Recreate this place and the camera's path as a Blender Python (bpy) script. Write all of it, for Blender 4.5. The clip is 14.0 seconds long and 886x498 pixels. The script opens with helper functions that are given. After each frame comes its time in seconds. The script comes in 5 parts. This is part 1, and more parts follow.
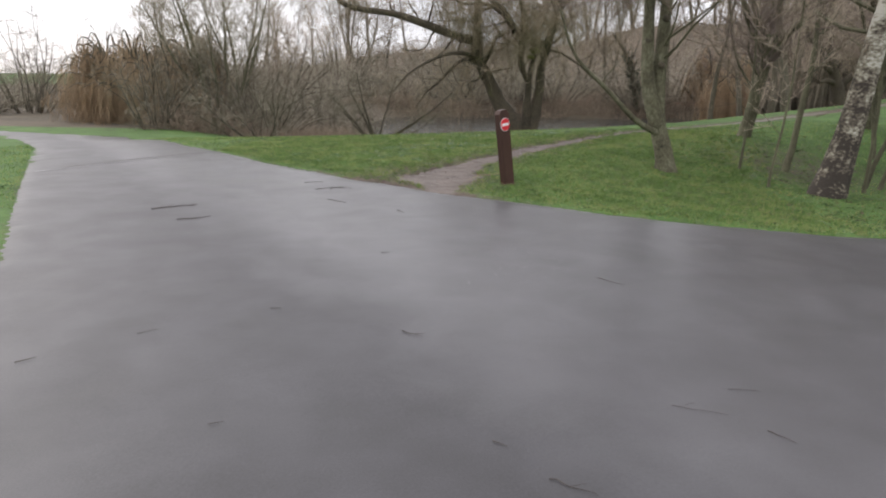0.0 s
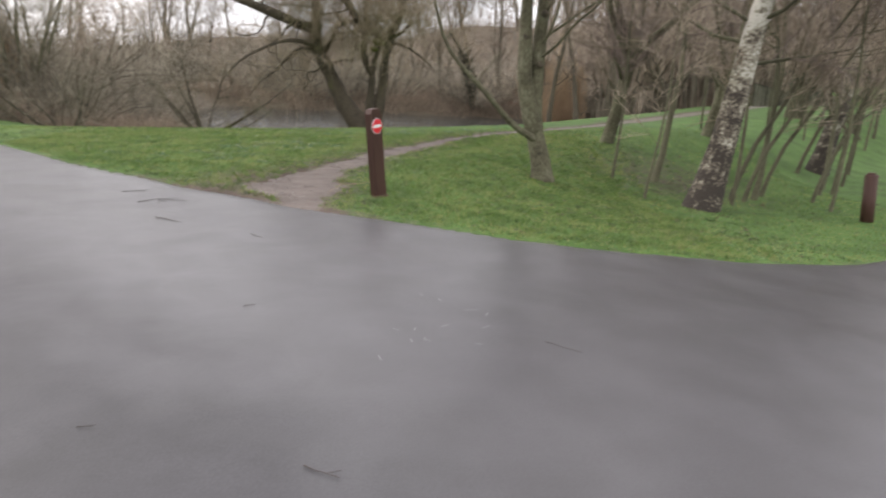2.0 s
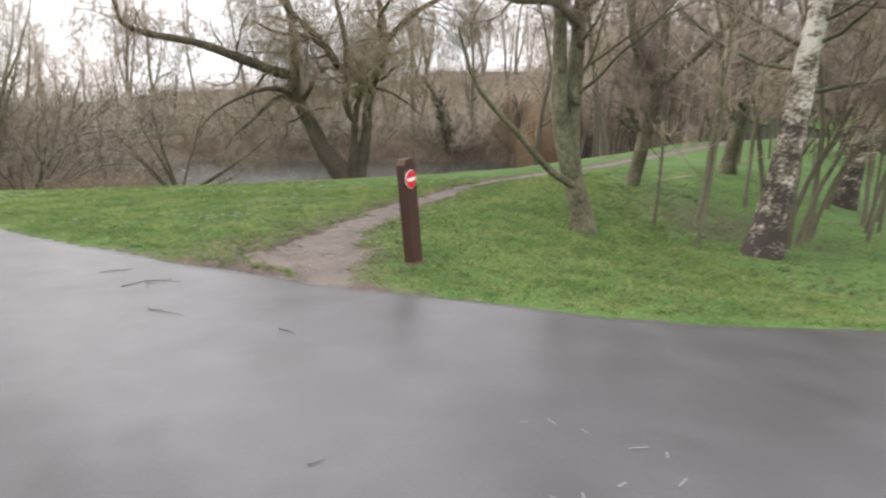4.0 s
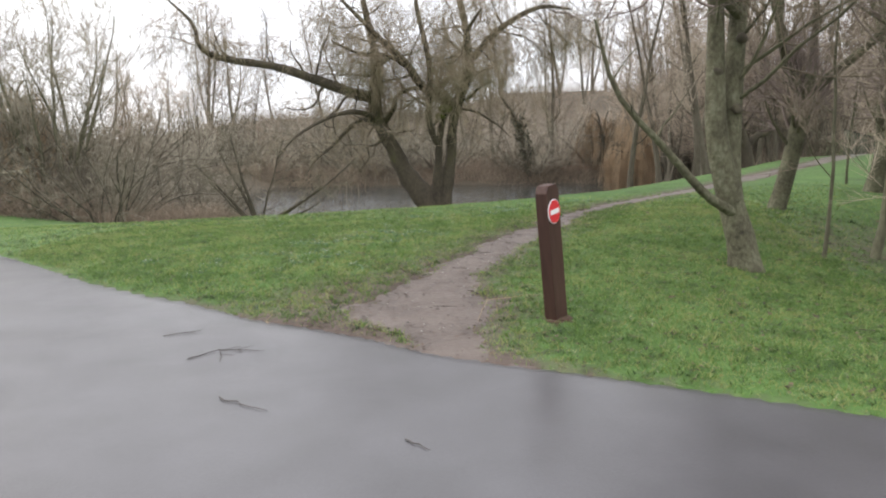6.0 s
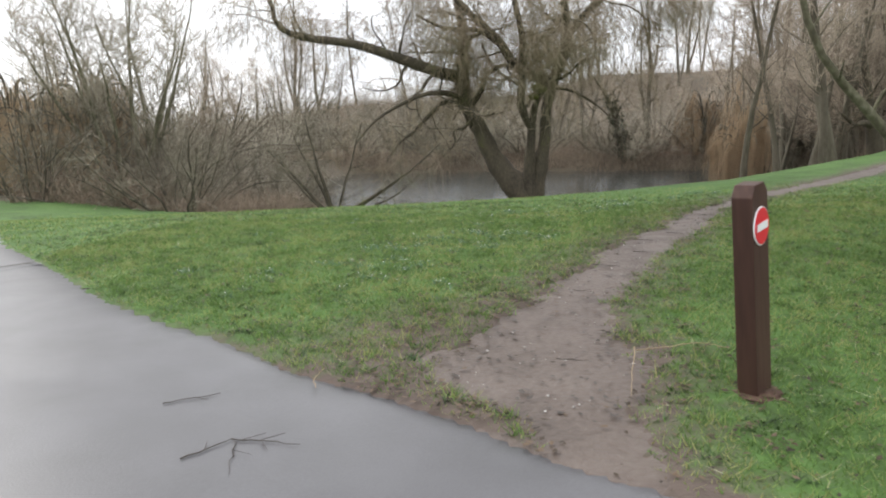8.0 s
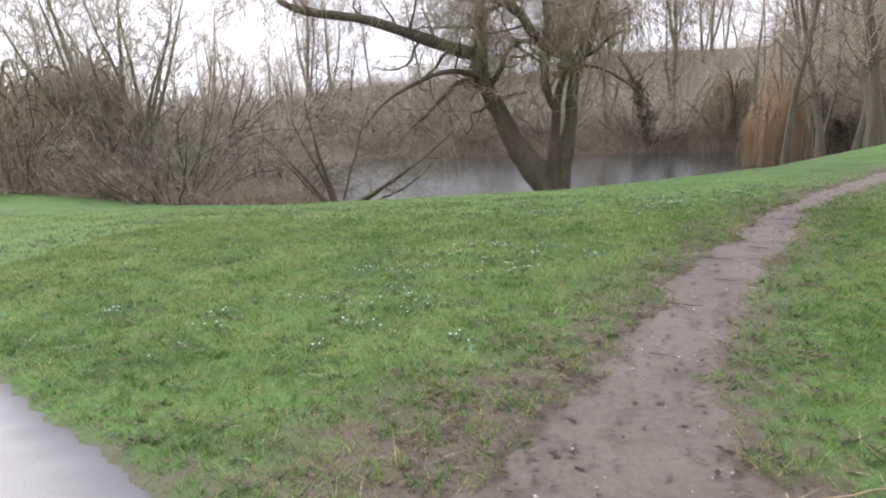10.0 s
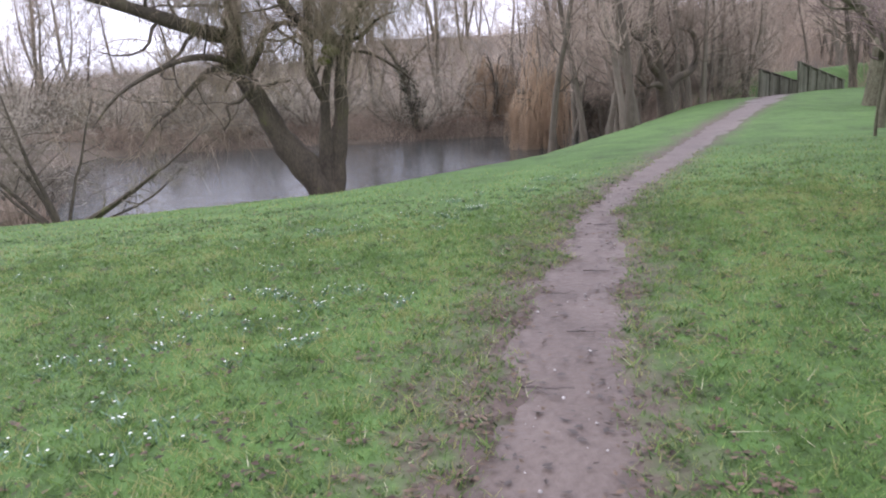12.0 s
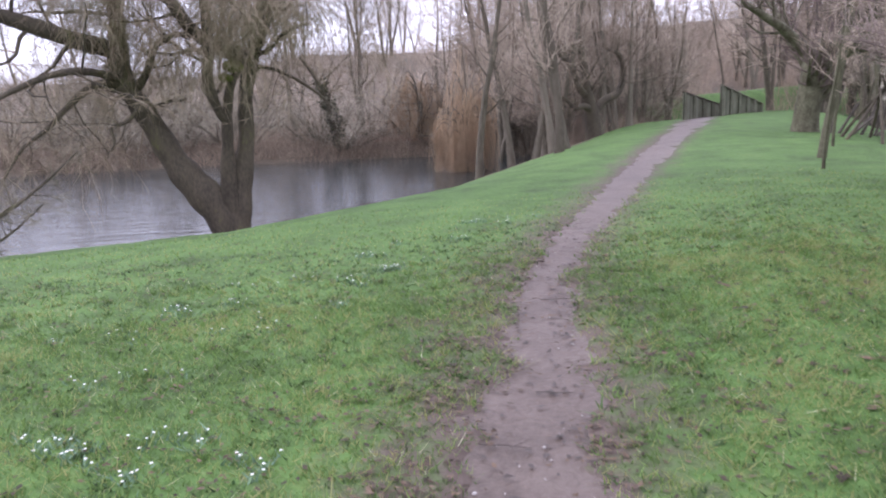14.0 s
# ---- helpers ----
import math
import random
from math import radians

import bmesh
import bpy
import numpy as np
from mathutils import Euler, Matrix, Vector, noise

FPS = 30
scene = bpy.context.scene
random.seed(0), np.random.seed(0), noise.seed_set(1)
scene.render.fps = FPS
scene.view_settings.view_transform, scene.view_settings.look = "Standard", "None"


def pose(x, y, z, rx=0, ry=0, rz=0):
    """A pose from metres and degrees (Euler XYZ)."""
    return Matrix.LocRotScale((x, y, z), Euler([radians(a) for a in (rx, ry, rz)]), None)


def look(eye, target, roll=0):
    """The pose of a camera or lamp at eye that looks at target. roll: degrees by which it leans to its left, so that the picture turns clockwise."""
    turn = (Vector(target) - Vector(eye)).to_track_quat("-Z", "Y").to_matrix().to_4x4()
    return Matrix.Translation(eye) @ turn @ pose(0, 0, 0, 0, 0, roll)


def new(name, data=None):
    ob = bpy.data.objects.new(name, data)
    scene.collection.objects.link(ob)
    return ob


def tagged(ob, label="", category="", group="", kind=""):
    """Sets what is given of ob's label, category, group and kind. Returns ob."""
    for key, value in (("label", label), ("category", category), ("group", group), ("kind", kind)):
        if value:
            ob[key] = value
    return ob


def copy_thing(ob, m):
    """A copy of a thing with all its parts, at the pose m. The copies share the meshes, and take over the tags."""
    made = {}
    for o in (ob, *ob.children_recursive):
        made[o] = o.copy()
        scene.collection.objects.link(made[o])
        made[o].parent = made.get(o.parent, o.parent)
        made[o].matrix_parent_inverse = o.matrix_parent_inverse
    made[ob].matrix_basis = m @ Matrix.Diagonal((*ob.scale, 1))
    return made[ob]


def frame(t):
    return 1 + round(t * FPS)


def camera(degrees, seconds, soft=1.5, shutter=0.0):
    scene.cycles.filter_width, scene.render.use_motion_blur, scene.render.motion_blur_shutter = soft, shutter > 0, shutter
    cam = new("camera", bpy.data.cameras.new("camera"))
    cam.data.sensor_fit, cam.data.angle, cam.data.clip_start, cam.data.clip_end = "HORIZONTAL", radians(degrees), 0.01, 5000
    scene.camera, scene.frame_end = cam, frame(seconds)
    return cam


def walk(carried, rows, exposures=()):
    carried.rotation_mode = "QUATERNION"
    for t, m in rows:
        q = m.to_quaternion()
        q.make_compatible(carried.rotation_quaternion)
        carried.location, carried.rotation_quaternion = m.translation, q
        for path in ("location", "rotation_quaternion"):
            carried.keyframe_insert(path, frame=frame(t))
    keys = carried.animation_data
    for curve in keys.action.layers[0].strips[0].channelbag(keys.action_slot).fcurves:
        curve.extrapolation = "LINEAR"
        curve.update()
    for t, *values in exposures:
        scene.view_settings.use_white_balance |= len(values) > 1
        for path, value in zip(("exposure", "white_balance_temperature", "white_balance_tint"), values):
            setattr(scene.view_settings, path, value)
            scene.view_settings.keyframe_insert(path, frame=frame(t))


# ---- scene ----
cam = camera(62.0, 14.0, soft=2.0, shutter=0.2)
EXPOSURES = [(0, 0.05, 6650, 13), (1.5, 0.15, 6700, 14), (2.5, 0.47, 6900, 14), (3.0, 0.56, 6900, 14), (4.2, 0.6, 6800, 12), (6.5, 0.2, 6600, 10), (7.0, 0.0, 6600, 9), (7.5, 0.2, 6600, 9), (8.0, 0.34, 6600, 9), (10.5, 0.64, 6350, 17), (11, 0.55, 6300, 18), (11.5, 0.66, 6150, 21), (12, 0.64, 6000, 24), (13.5, 0.66, 5900, 27), (14, 0.72, 5880, 28)]
PATH = [
    (0, (1.923, -5.330, 1.381), (1.584, -3.407, 0.948), 0.24),
    (0.5, (1.766, -4.914, 1.352), (1.472, -2.984, 0.918), 0.47),
    (1, (1.530, -4.493, 1.343), (1.189, -2.573, 0.900), 1.44),
    (1.5, (1.383, -4.065, 1.352), (1.239, -2.126, 0.886), 2.27),
    (2, (1.237, -3.700, 1.387), (1.360, -1.753, 0.948), 2.81),
    (2.5, (1.047, -3.355, 1.382), (1.554, -1.448, 1.058), 3.35),
    (3, (0.906, -2.924, 1.386), (1.326, -0.992, 1.090), 2.46),
    (3.5, (0.658, -2.502, 1.375), (0.993, -0.551, 1.094), 2.57),
    (4, (0.501, -2.041, 1.336), (0.705, -0.078, 1.016), 0.73),
    (4.2, (0.450, -1.869, 1.332), (0.499, 0.104, 1.010), -0.38),
    (6.3, (0.034, -0.006, 1.297), (0.025, 1.981, 1.073), -0.80),
    (6.5, (0.024, 0.189, 1.318), (-0.131, 2.174, 1.128), -0.91),
    (7, (-0.073, 0.680, 1.301), (-0.209, 2.663, 1.074), -0.53),
    (7.5, (-0.125, 1.195, 1.273), (-0.107, 3.181, 1.036), -0.03),
    (8, (-0.201, 1.693, 1.274), (-0.414, 3.660, 0.978), -0.83),
    (8.2, (-0.241, 1.900, 1.290), (-0.386, 3.869, 0.972), -0.82),
    (10.3, (-0.481, 3.816, 1.365), (-0.744, 5.766, 1.007), -1.27),
    (10.5, (-0.534, 4.007, 1.378), (-0.701, 5.963, 0.995), -1.60),
    (11, (-0.520, 4.464, 1.361), (-0.308, 6.411, 0.956), -0.20),
    (11.5, (-0.462, 4.920, 1.393), (-0.341, 6.878, 1.006), -2.58),
    (12, (-0.429, 5.398, 1.417), (-0.089, 7.328, 1.021), -2.46),
    (12.5, (-0.315, 5.823, 1.421), (-0.008, 7.771, 1.085), -3.60),
    (13, (-0.202, 6.274, 1.425), (0.009, 8.223, 1.028), -3.59),
    (13.5, (-0.105, 6.630, 1.513), (0.516, 8.484, 1.094), -0.90),
    (14, (0.066, 7.051, 1.561), (0.603, 8.943, 1.200), -1.79),
]
walk(cam, [(t, look(e, g, r)) for t, e, g, r in PATH], EXPOSURES)

# ---- world and light: a bright overcast winter afternoon ----
world = bpy.data.worlds.new("overcast_sky")
scene.world = world
world.use_nodes = True
wn, wl = world.node_tree.nodes, world.node_tree.links
sky = wn.new("ShaderNodeTexSky")
sky.sky_type, sky.sun_disc = "NISHITA", False
sky.sun_elevation, sky.sun_rotation = radians(28), radians(-50)
cloud = wn.new("ShaderNodeTexNoise")
cloud.inputs["Scale"].default_value, cloud.inputs["Detail"].default_value = 2.2, 5
cramp = wn.new("ShaderNodeValToRGB")
cramp.color_ramp.elements[0].position, cramp.color_ramp.elements[1].position = 0.3, 0.75
cramp.color_ramp.elements[0].color, cramp.color_ramp.elements[1].color = (13.5, 13.9, 15.0, 1), (17.5, 17.6, 18.2, 1)
cmix = wn.new("ShaderNodeMix")
cmix.data_type = "RGBA"
cmix.inputs["Factor"].default_value = 0.88
wl.new(cloud.outputs["Fac"], cramp.inputs["Fac"])
wl.new(sky.outputs[0], cmix.inputs["A"])
wl.new(cramp.outputs[0], cmix.inputs["B"])
wtc, wsep, wup = wn.new("ShaderNodeTexCoord"), wn.new("ShaderNodeSeparateXYZ"), wn.new("ShaderNodeMapRange")
wup.inputs["From Min"].default_value, wup.inputs["From Max"].default_value = 0.0, 0.9
wup.inputs["To Min"].default_value, wup.inputs["To Max"].default_value = 0.074, 0.122
wl.new(wtc.outputs["Generated"], wsep.inputs[0])
wl.new(wsep.outputs["Z"], wup.inputs["Value"])
wl.new(cmix.outputs["Result"], wn["Background"].inputs["Color"])
wl.new(wup.outputs[0], wn["Background"].inputs["Strength"])
sun = new("sun", bpy.data.lights.new("sun", "SUN"))
sun.data.energy, sun.data.angle, sun.data.color = 1.2, radians(25), (1.0, 0.97, 0.92)
sun.matrix_world = look((-30, 20, 25), (0, 0, 0))


# ---- materials ----
def mat(name, colors, scale=4.0, fine=40.0, rough=0.85, bump=0.3, depth=0.01, vary=0.0, stretch=(1, 1, 1), ramp=(0.3, 0.7), island=0.0, spec=0.3):
    """Two scales of noise between colours, fine relief, optional change from object to object or blade to blade."""
    m = bpy.data.materials.new(name)
    m.use_nodes = True
    n, l = m.node_tree.nodes, m.node_tree.links
    bsdf = n["Principled BSDF"]
    geo = n.new("ShaderNodeTexCoord")
    mp = n.new("ShaderNodeMapping")
    mp.inputs["Scale"].default_value = stretch
    l.new(geo.outputs["Object"], mp.inputs["Vector"])
    a, b = n.new("ShaderNodeTexNoise"), n.new("ShaderNodeTexNoise")
    a.inputs["Scale"].default_value, a.inputs["Detail"].default_value = scale, 4
    b.inputs["Scale"].default_value, b.inputs["Detail"].default_value = fine, 5
    l.new(mp.outputs[0], a.inputs["Vector"])
    l.new(mp.outputs[0], b.inputs["Vector"])
    add = n.new("ShaderNodeMath")
    add.operation = "MULTIPLY_ADD"
    add.inputs[1].default_value = 0.45
    l.new(b.outputs["Fac"], add.inputs[0])
    half = n.new("ShaderNodeMath")
    half.operation = "MULTIPLY"
    half.inputs[1].default_value = 0.55
    l.new(a.outputs["Fac"], half.inputs[0])
    l.new(half.outputs[0], add.inputs[2])
    src = add.outputs[0]
    if vary or island:
        rnd = n.new("ShaderNodeObjectInfo").outputs["Random"] if vary else n.new("ShaderNodeNewGeometry").outputs["Random Per Island"]
        sub = n.new("ShaderNodeMath")
        sub.operation = "MULTIPLY_ADD"
        sub.inputs[1].default_value = vary or island
        l.new(rnd, sub.inputs[0])
        sh = n.new("ShaderNodeMath")
        sh.operation = "SUBTRACT"
        sh.inputs[1].default_value = (vary or island) / 2
        l.new(src, sh.inputs[0])
        l.new(sh.outputs[0], sub.inputs[2])
        src = sub.outputs[0]
    cr = n.new("ShaderNodeValToRGB")
    els = cr.color_ramp.elements
    while len(els) < len(colors):
        els.new(0.5)
    for i, (e, c) in enumerate(zip(els, colors)):
        e.position = ramp[0] + (ramp[1] - ramp[0]) * i / max(1, len(colors) - 1)
        e.color = (*c, 1)
    l.new(src, cr.inputs["Fac"])
    l.new(cr.outputs["Color"], bsdf.inputs["Base Color"])
    bsdf.inputs["Roughness"].default_value = rough
    bsdf.inputs["Specular IOR Level"].default_value = spec
    if bump:
        bp = n.new("ShaderNodeBump")
        bp.inputs["Strength"].default_value, bp.inputs["Distance"].default_value = bump, depth
        l.new(b.outputs["Fac"], bp.inputs["Height"])
        l.new(bp.outputs[0], bsdf.inputs["Normal"])
    return m


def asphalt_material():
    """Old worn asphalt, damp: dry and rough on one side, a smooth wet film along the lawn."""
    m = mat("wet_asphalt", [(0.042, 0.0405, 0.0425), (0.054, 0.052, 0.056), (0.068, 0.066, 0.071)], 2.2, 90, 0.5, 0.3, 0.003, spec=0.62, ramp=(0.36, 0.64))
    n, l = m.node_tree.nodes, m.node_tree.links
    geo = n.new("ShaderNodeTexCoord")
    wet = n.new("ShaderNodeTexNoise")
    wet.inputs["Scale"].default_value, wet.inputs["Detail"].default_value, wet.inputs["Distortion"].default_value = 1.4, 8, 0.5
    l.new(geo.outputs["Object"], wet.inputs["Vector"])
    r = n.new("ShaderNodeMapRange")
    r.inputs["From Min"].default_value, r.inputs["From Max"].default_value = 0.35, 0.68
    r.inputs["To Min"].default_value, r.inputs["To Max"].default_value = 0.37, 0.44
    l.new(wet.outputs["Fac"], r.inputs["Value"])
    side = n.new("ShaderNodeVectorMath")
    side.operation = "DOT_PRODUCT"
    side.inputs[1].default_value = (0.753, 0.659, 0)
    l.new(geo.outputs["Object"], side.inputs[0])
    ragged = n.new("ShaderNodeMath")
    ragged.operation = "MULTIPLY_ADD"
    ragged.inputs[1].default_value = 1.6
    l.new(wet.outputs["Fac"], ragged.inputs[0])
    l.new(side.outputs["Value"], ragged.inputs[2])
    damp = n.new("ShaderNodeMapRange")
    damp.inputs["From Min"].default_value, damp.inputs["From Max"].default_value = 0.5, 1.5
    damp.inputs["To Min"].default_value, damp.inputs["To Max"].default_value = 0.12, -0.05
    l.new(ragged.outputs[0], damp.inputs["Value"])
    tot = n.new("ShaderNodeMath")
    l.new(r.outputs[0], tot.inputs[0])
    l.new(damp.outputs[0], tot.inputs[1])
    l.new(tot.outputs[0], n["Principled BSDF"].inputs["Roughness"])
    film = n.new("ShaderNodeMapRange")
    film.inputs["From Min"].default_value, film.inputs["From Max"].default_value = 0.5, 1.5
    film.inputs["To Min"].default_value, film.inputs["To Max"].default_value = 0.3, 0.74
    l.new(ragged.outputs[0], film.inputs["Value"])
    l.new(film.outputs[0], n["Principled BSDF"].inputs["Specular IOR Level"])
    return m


def water_material():
    m = bpy.data.materials.new("pond_water")
    m.use_nodes = True
    n, l = m.node_tree.nodes, m.node_tree.links
    b = n["Principled BSDF"]
    b.inputs["Base Color"].default_value = (0.02, 0.03, 0.032, 1)
    b.inputs["Roughness"].default_value = 0.03
    b.inputs["IOR"].default_value = 1.33
    b.inputs["Specular IOR Level"].default_value = 0.8
    geo = n.new("ShaderNodeTexCoord")
    mp = n.new("ShaderNodeMapping")
    mp.inputs["Scale"].default_value = (0.5, 3.2, 1)
    tx = n.new("ShaderNodeTexNoise")
    tx.inputs["Scale"].default_value, tx.inputs["Detail"].default_value = 1.6, 3
    bp = n.new("ShaderNodeBump")
    bp.inputs["Strength"].default_value, bp.inputs["Distance"].default_value = 0.7, 0.05
    l.new(geo.outputs["Object"], mp.inputs[0])
    l.new(mp.outputs[0], tx.inputs["Vector"])
    l.new(tx.outputs["Fac"], bp.inputs["Height"])
    l.new(bp.outputs[0], b.inputs["Normal"])
    return m


def birch_material():
    """White papery bark with dark cracks, darkest low on the trunk where the old bark is corky."""
    m = mat("birch_bark", [(0.045, 0.037, 0.03), (0.13, 0.11, 0.085), (0.3, 0.28, 0.22), (0.5, 0.48, 0.42)], 4.0, 17, 0.85, 0.7, 0.02, stretch=(1, 1, 1.3), ramp=(0.38, 0.6))
    n, l = m.node_tree.nodes, m.node_tree.links
    cr = next(x for x in n if x.bl_idname == "ShaderNodeValToRGB")
    old = cr.inputs["Fac"].links[0].from_socket
    geo = n.new("ShaderNodeTexCoord")
    sep = n.new("ShaderNodeSeparateXYZ")
    mr = n.new("ShaderNodeMapRange")
    mr.inputs["From Max"].default_value = 3.2
    mr.inputs["To Min"].default_value, mr.inputs["To Max"].default_value = -0.14, 0.06
    ad = n.new("ShaderNodeMath")
    l.new(geo.outputs["Object"], sep.inputs[0])
    l.new(sep.outputs["Z"], mr.inputs["Value"])
    l.new(old, ad.inputs[0])
    l.new(mr.outputs[0], ad.inputs[1])
    l.new(ad.outputs[0], cr.inputs["Fac"])
    return m


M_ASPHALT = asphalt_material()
M_WATER = water_material()
M_BIRCH = birch_material()
M_TURF = mat("turf", [(0.033, 0.054, 0.016), (0.055, 0.104, 0.026), (0.074, 0.146, 0.034), (0.115, 0.16, 0.046)], 1.3, 12, 0.9, 0.9, 0.03, ramp=(0.3, 0.7))
tn, tl = M_TURF.node_tree.nodes, M_TURF.node_tree.links
worn = tn.new("ShaderNodeAttribute")
worn.attribute_name = "wear"
wnoise = tn.new("ShaderNodeTexNoise")
wnoise.inputs["Scale"].default_value, wnoise.inputs["Detail"].default_value = 7.0, 6
wadd = tn.new("ShaderNodeMath")
wramp = tn.new("ShaderNodeMapRange")
wramp.inputs["From Min"].default_value, wramp.inputs["From Max"].default_value = 0.74, 1.2
wmix = tn.new("ShaderNodeMix")
wmix.data_type = "RGBA"
wmix.inputs["B"].default_value = (0.098, 0.075, 0.062, 1)
tl.new(tn["Texture Coordinate"].outputs["Object"], wnoise.inputs["Vector"])
tl.new(worn.outputs["Fac"], wadd.inputs[0])
tl.new(wnoise.outputs["Fac"], wadd.inputs[1])
tl.new(wadd.outputs[0], wramp.inputs["Value"])
tl.new(wramp.outputs[0], wmix.inputs["Factor"])
tl.new(next(x for x in tn if x.bl_idname == "ShaderNodeValToRGB").outputs[0], wmix.inputs["A"])
tl.new(wmix.outputs["Result"], tn["Principled BSDF"].inputs["Base Color"])
M_LITTER = mat("leaf_litter", [(0.05, 0.042, 0.03), (0.09, 0.074, 0.052), (0.135, 0.105, 0.074)], 0.3, 7, 0.95, 0.8, 0.04)
M_MUD = mat("trodden_mud", [(0.052, 0.037, 0.028), (0.096, 0.072, 0.058), (0.13, 0.103, 0.086)], 1.7, 26, 0.55, 0.7, 0.015, spec=0.4)
M_BLADE = mat("grass_blades", [(0.08, 0.135, 0.038), (0.126, 0.218, 0.057), (0.18, 0.288, 0.08), (0.31, 0.31, 0.13)], 1.3, 7.0, 0.75, 0, island=0.4, ramp=(0.34, 0.66))
bn, bl = M_BLADE.node_tree.nodes, M_BLADE.node_tree.links
thin = bn.new("ShaderNodeBsdfTranslucent")
mixed = bn.new("ShaderNodeMixShader")
mixed.inputs[0].default_value = 0.45
bl.new(next(x for x in bn if x.bl_idname == "ShaderNodeValToRGB").outputs[0], thin.inputs[0])
bl.new(bn["Principled BSDF"].outputs[0], mixed.inputs[1])
bl.new(thin.outputs[0], mixed.inputs[2])
bl.new(mixed.outputs[0], bn["Material Output"].inputs[0])
# Brown bark for far stems, with the distance haze put into its lighter colour.
M_FARBARK = mat("haze_lightened_brown_bark", [(0.07, 0.06, 0.043), (0.12, 0.106, 0.078), (0.17, 0.153, 0.115)], 1.2, 9, 0.95, 0.5, 0.02, vary=0.3, stretch=(1, 1, 0.4))
M_DARKBLADE = mat("dark_coarse_grass", [(0.022, 0.042, 0.014), (0.04, 0.075, 0.024), (0.07, 0.12, 0.036)], 1.5, 9, 0.7, 0, island=0.5)
M_STRAW = mat("dead_grass", [(0.2, 0.2, 0.1), (0.32, 0.31, 0.18), (0.42, 0.42, 0.28)], 2, 9, 0.8, 0, island=0.6)
M_BARK = mat("grey_bark", [(0.06, 0.056, 0.036), (0.105, 0.1, 0.064), (0.16, 0.155, 0.095)], 3, 22, 0.9, 0.8, 0.015, vary=0.2, stretch=(1, 1, 0.45))
M_SYC = mat("mottled_sycamore_bark", [(0.045, 0.04, 0.026), (0.09, 0.083, 0.054), (0.13, 0.124, 0.078), (0.19, 0.185, 0.13)], 4.5, 26, 0.9, 1.0, 0.025, stretch=(1, 1, 0.7), ramp=(0.34, 0.66))
M_MOSSY = mat("mossy_bark", [(0.036, 0.03, 0.022), (0.068, 0.058, 0.043), (0.1, 0.085, 0.06), (0.12, 0.125, 0.05)], 2.2, 20, 0.95, 0.9, 0.03, stretch=(1, 1, 0.5), ramp=(0.3, 0.7))
M_TWIG = mat("bare_twigs", [(0.19, 0.153, 0.115), (0.32, 0.262, 0.2), (0.44, 0.37, 0.29)], 0.5, 4, 0.9, 0, vary=0.45)
M_BIRCHTWIG = mat("purple_brown_twigs", [(0.13, 0.098, 0.085), (0.2, 0.158, 0.14), (0.28, 0.23, 0.2)], 0.5, 4, 0.9, 0, vary=0.3)
M_SCRUB = mat("grey_brown_scrub", [(0.18, 0.158, 0.115), (0.29, 0.258, 0.195), (0.4, 0.36, 0.28)], 0.5, 4, 0.9, 0, vary=0.5)
M_WILLOW_TWIG = mat("willow_twigs", [(0.2, 0.155, 0.11), (0.3, 0.24, 0.17), (0.4, 0.33, 0.24)], 0.6, 4, 0.85, 0, vary=0.25)
M_GOLD = mat("golden_osier", [(0.3, 0.21, 0.13), (0.41, 0.295, 0.185), (0.5, 0.375, 0.245)], 0.6, 4, 0.85, 0, vary=0.4)
M_IVY = mat("ivy_leaves", [(0.025, 0.027, 0.015), (0.045, 0.048, 0.024), (0.065, 0.068, 0.034)], 2, 8, 0.6, 0, island=0.5)
M_MOSS = mat("moss_cushion", [(0.09, 0.11, 0.025), (0.17, 0.19, 0.05)], 6, 40, 1.0, 0.9, 0.02)
M_BOLLARD = mat("dark_brown_timber", [(0.035, 0.016, 0.011), (0.058, 0.028, 0.02), (0.08, 0.042, 0.032)], 3, 30, 0.6, 0.4, 0.004, stretch=(1, 1, 0.15))
M_RED = mat("red_enamel", [(0.58, 0.02, 0.03), (0.66, 0.035, 0.045)], 5, 60, 0.4, 0.05, 0.001)
M_WHITE = mat("white_enamel", [(0.72, 0.72, 0.72), (0.8, 0.8, 0.8)], 5, 60, 0.4, 0.05, 0.001)
M_YELLOW = mat("yellow_paint", [(0.7, 0.4, 0.02), (0.8, 0.48, 0.03)], 2, 30, 0.45, 0.1, 0.002)
M_FENCE = mat("weathered_timber", [(0.04, 0.033, 0.026), (0.09, 0.08, 0.062), (0.13, 0.125, 0.09)], 3, 26, 0.85, 0.5, 0.006, vary=0.2)
# Grey-green boards; their colour is paler than the fence to include distance haze.
M_PARAPET = mat("weathered_hazy_green_boards", [(0.09, 0.09, 0.065), (0.15, 0.155, 0.11), (0.21, 0.21, 0.16)], 2, 20, 0.9, 0.4, 0.005, vary=0.3)
M_SOIL = mat("reddish_soil", [(0.06, 0.034, 0.024), (0.1, 0.058, 0.042), (0.14, 0.084, 0.062)], 8, 60, 0.8, 0.8, 0.01)
M_PETAL = mat("white_petals", [(0.58, 0.6, 0.57), (0.74, 0.75, 0.72)], 5, 30, 0.6, 0, spec=0.2)
M_BLUELEAF = mat("snowdrop_leaves", [(0.09, 0.16, 0.09), (0.15, 0.24, 0.15)], 5, 20, 0.6, 0, island=0.4)
M_DEADLEAF = mat("fallen_leaves", [(0.03, 0.022, 0.015), (0.06, 0.042, 0.028), (0.12, 0.082, 0.052)], 2, 20, 0.8, 0, island=0.8, ramp=(0.2, 0.8))
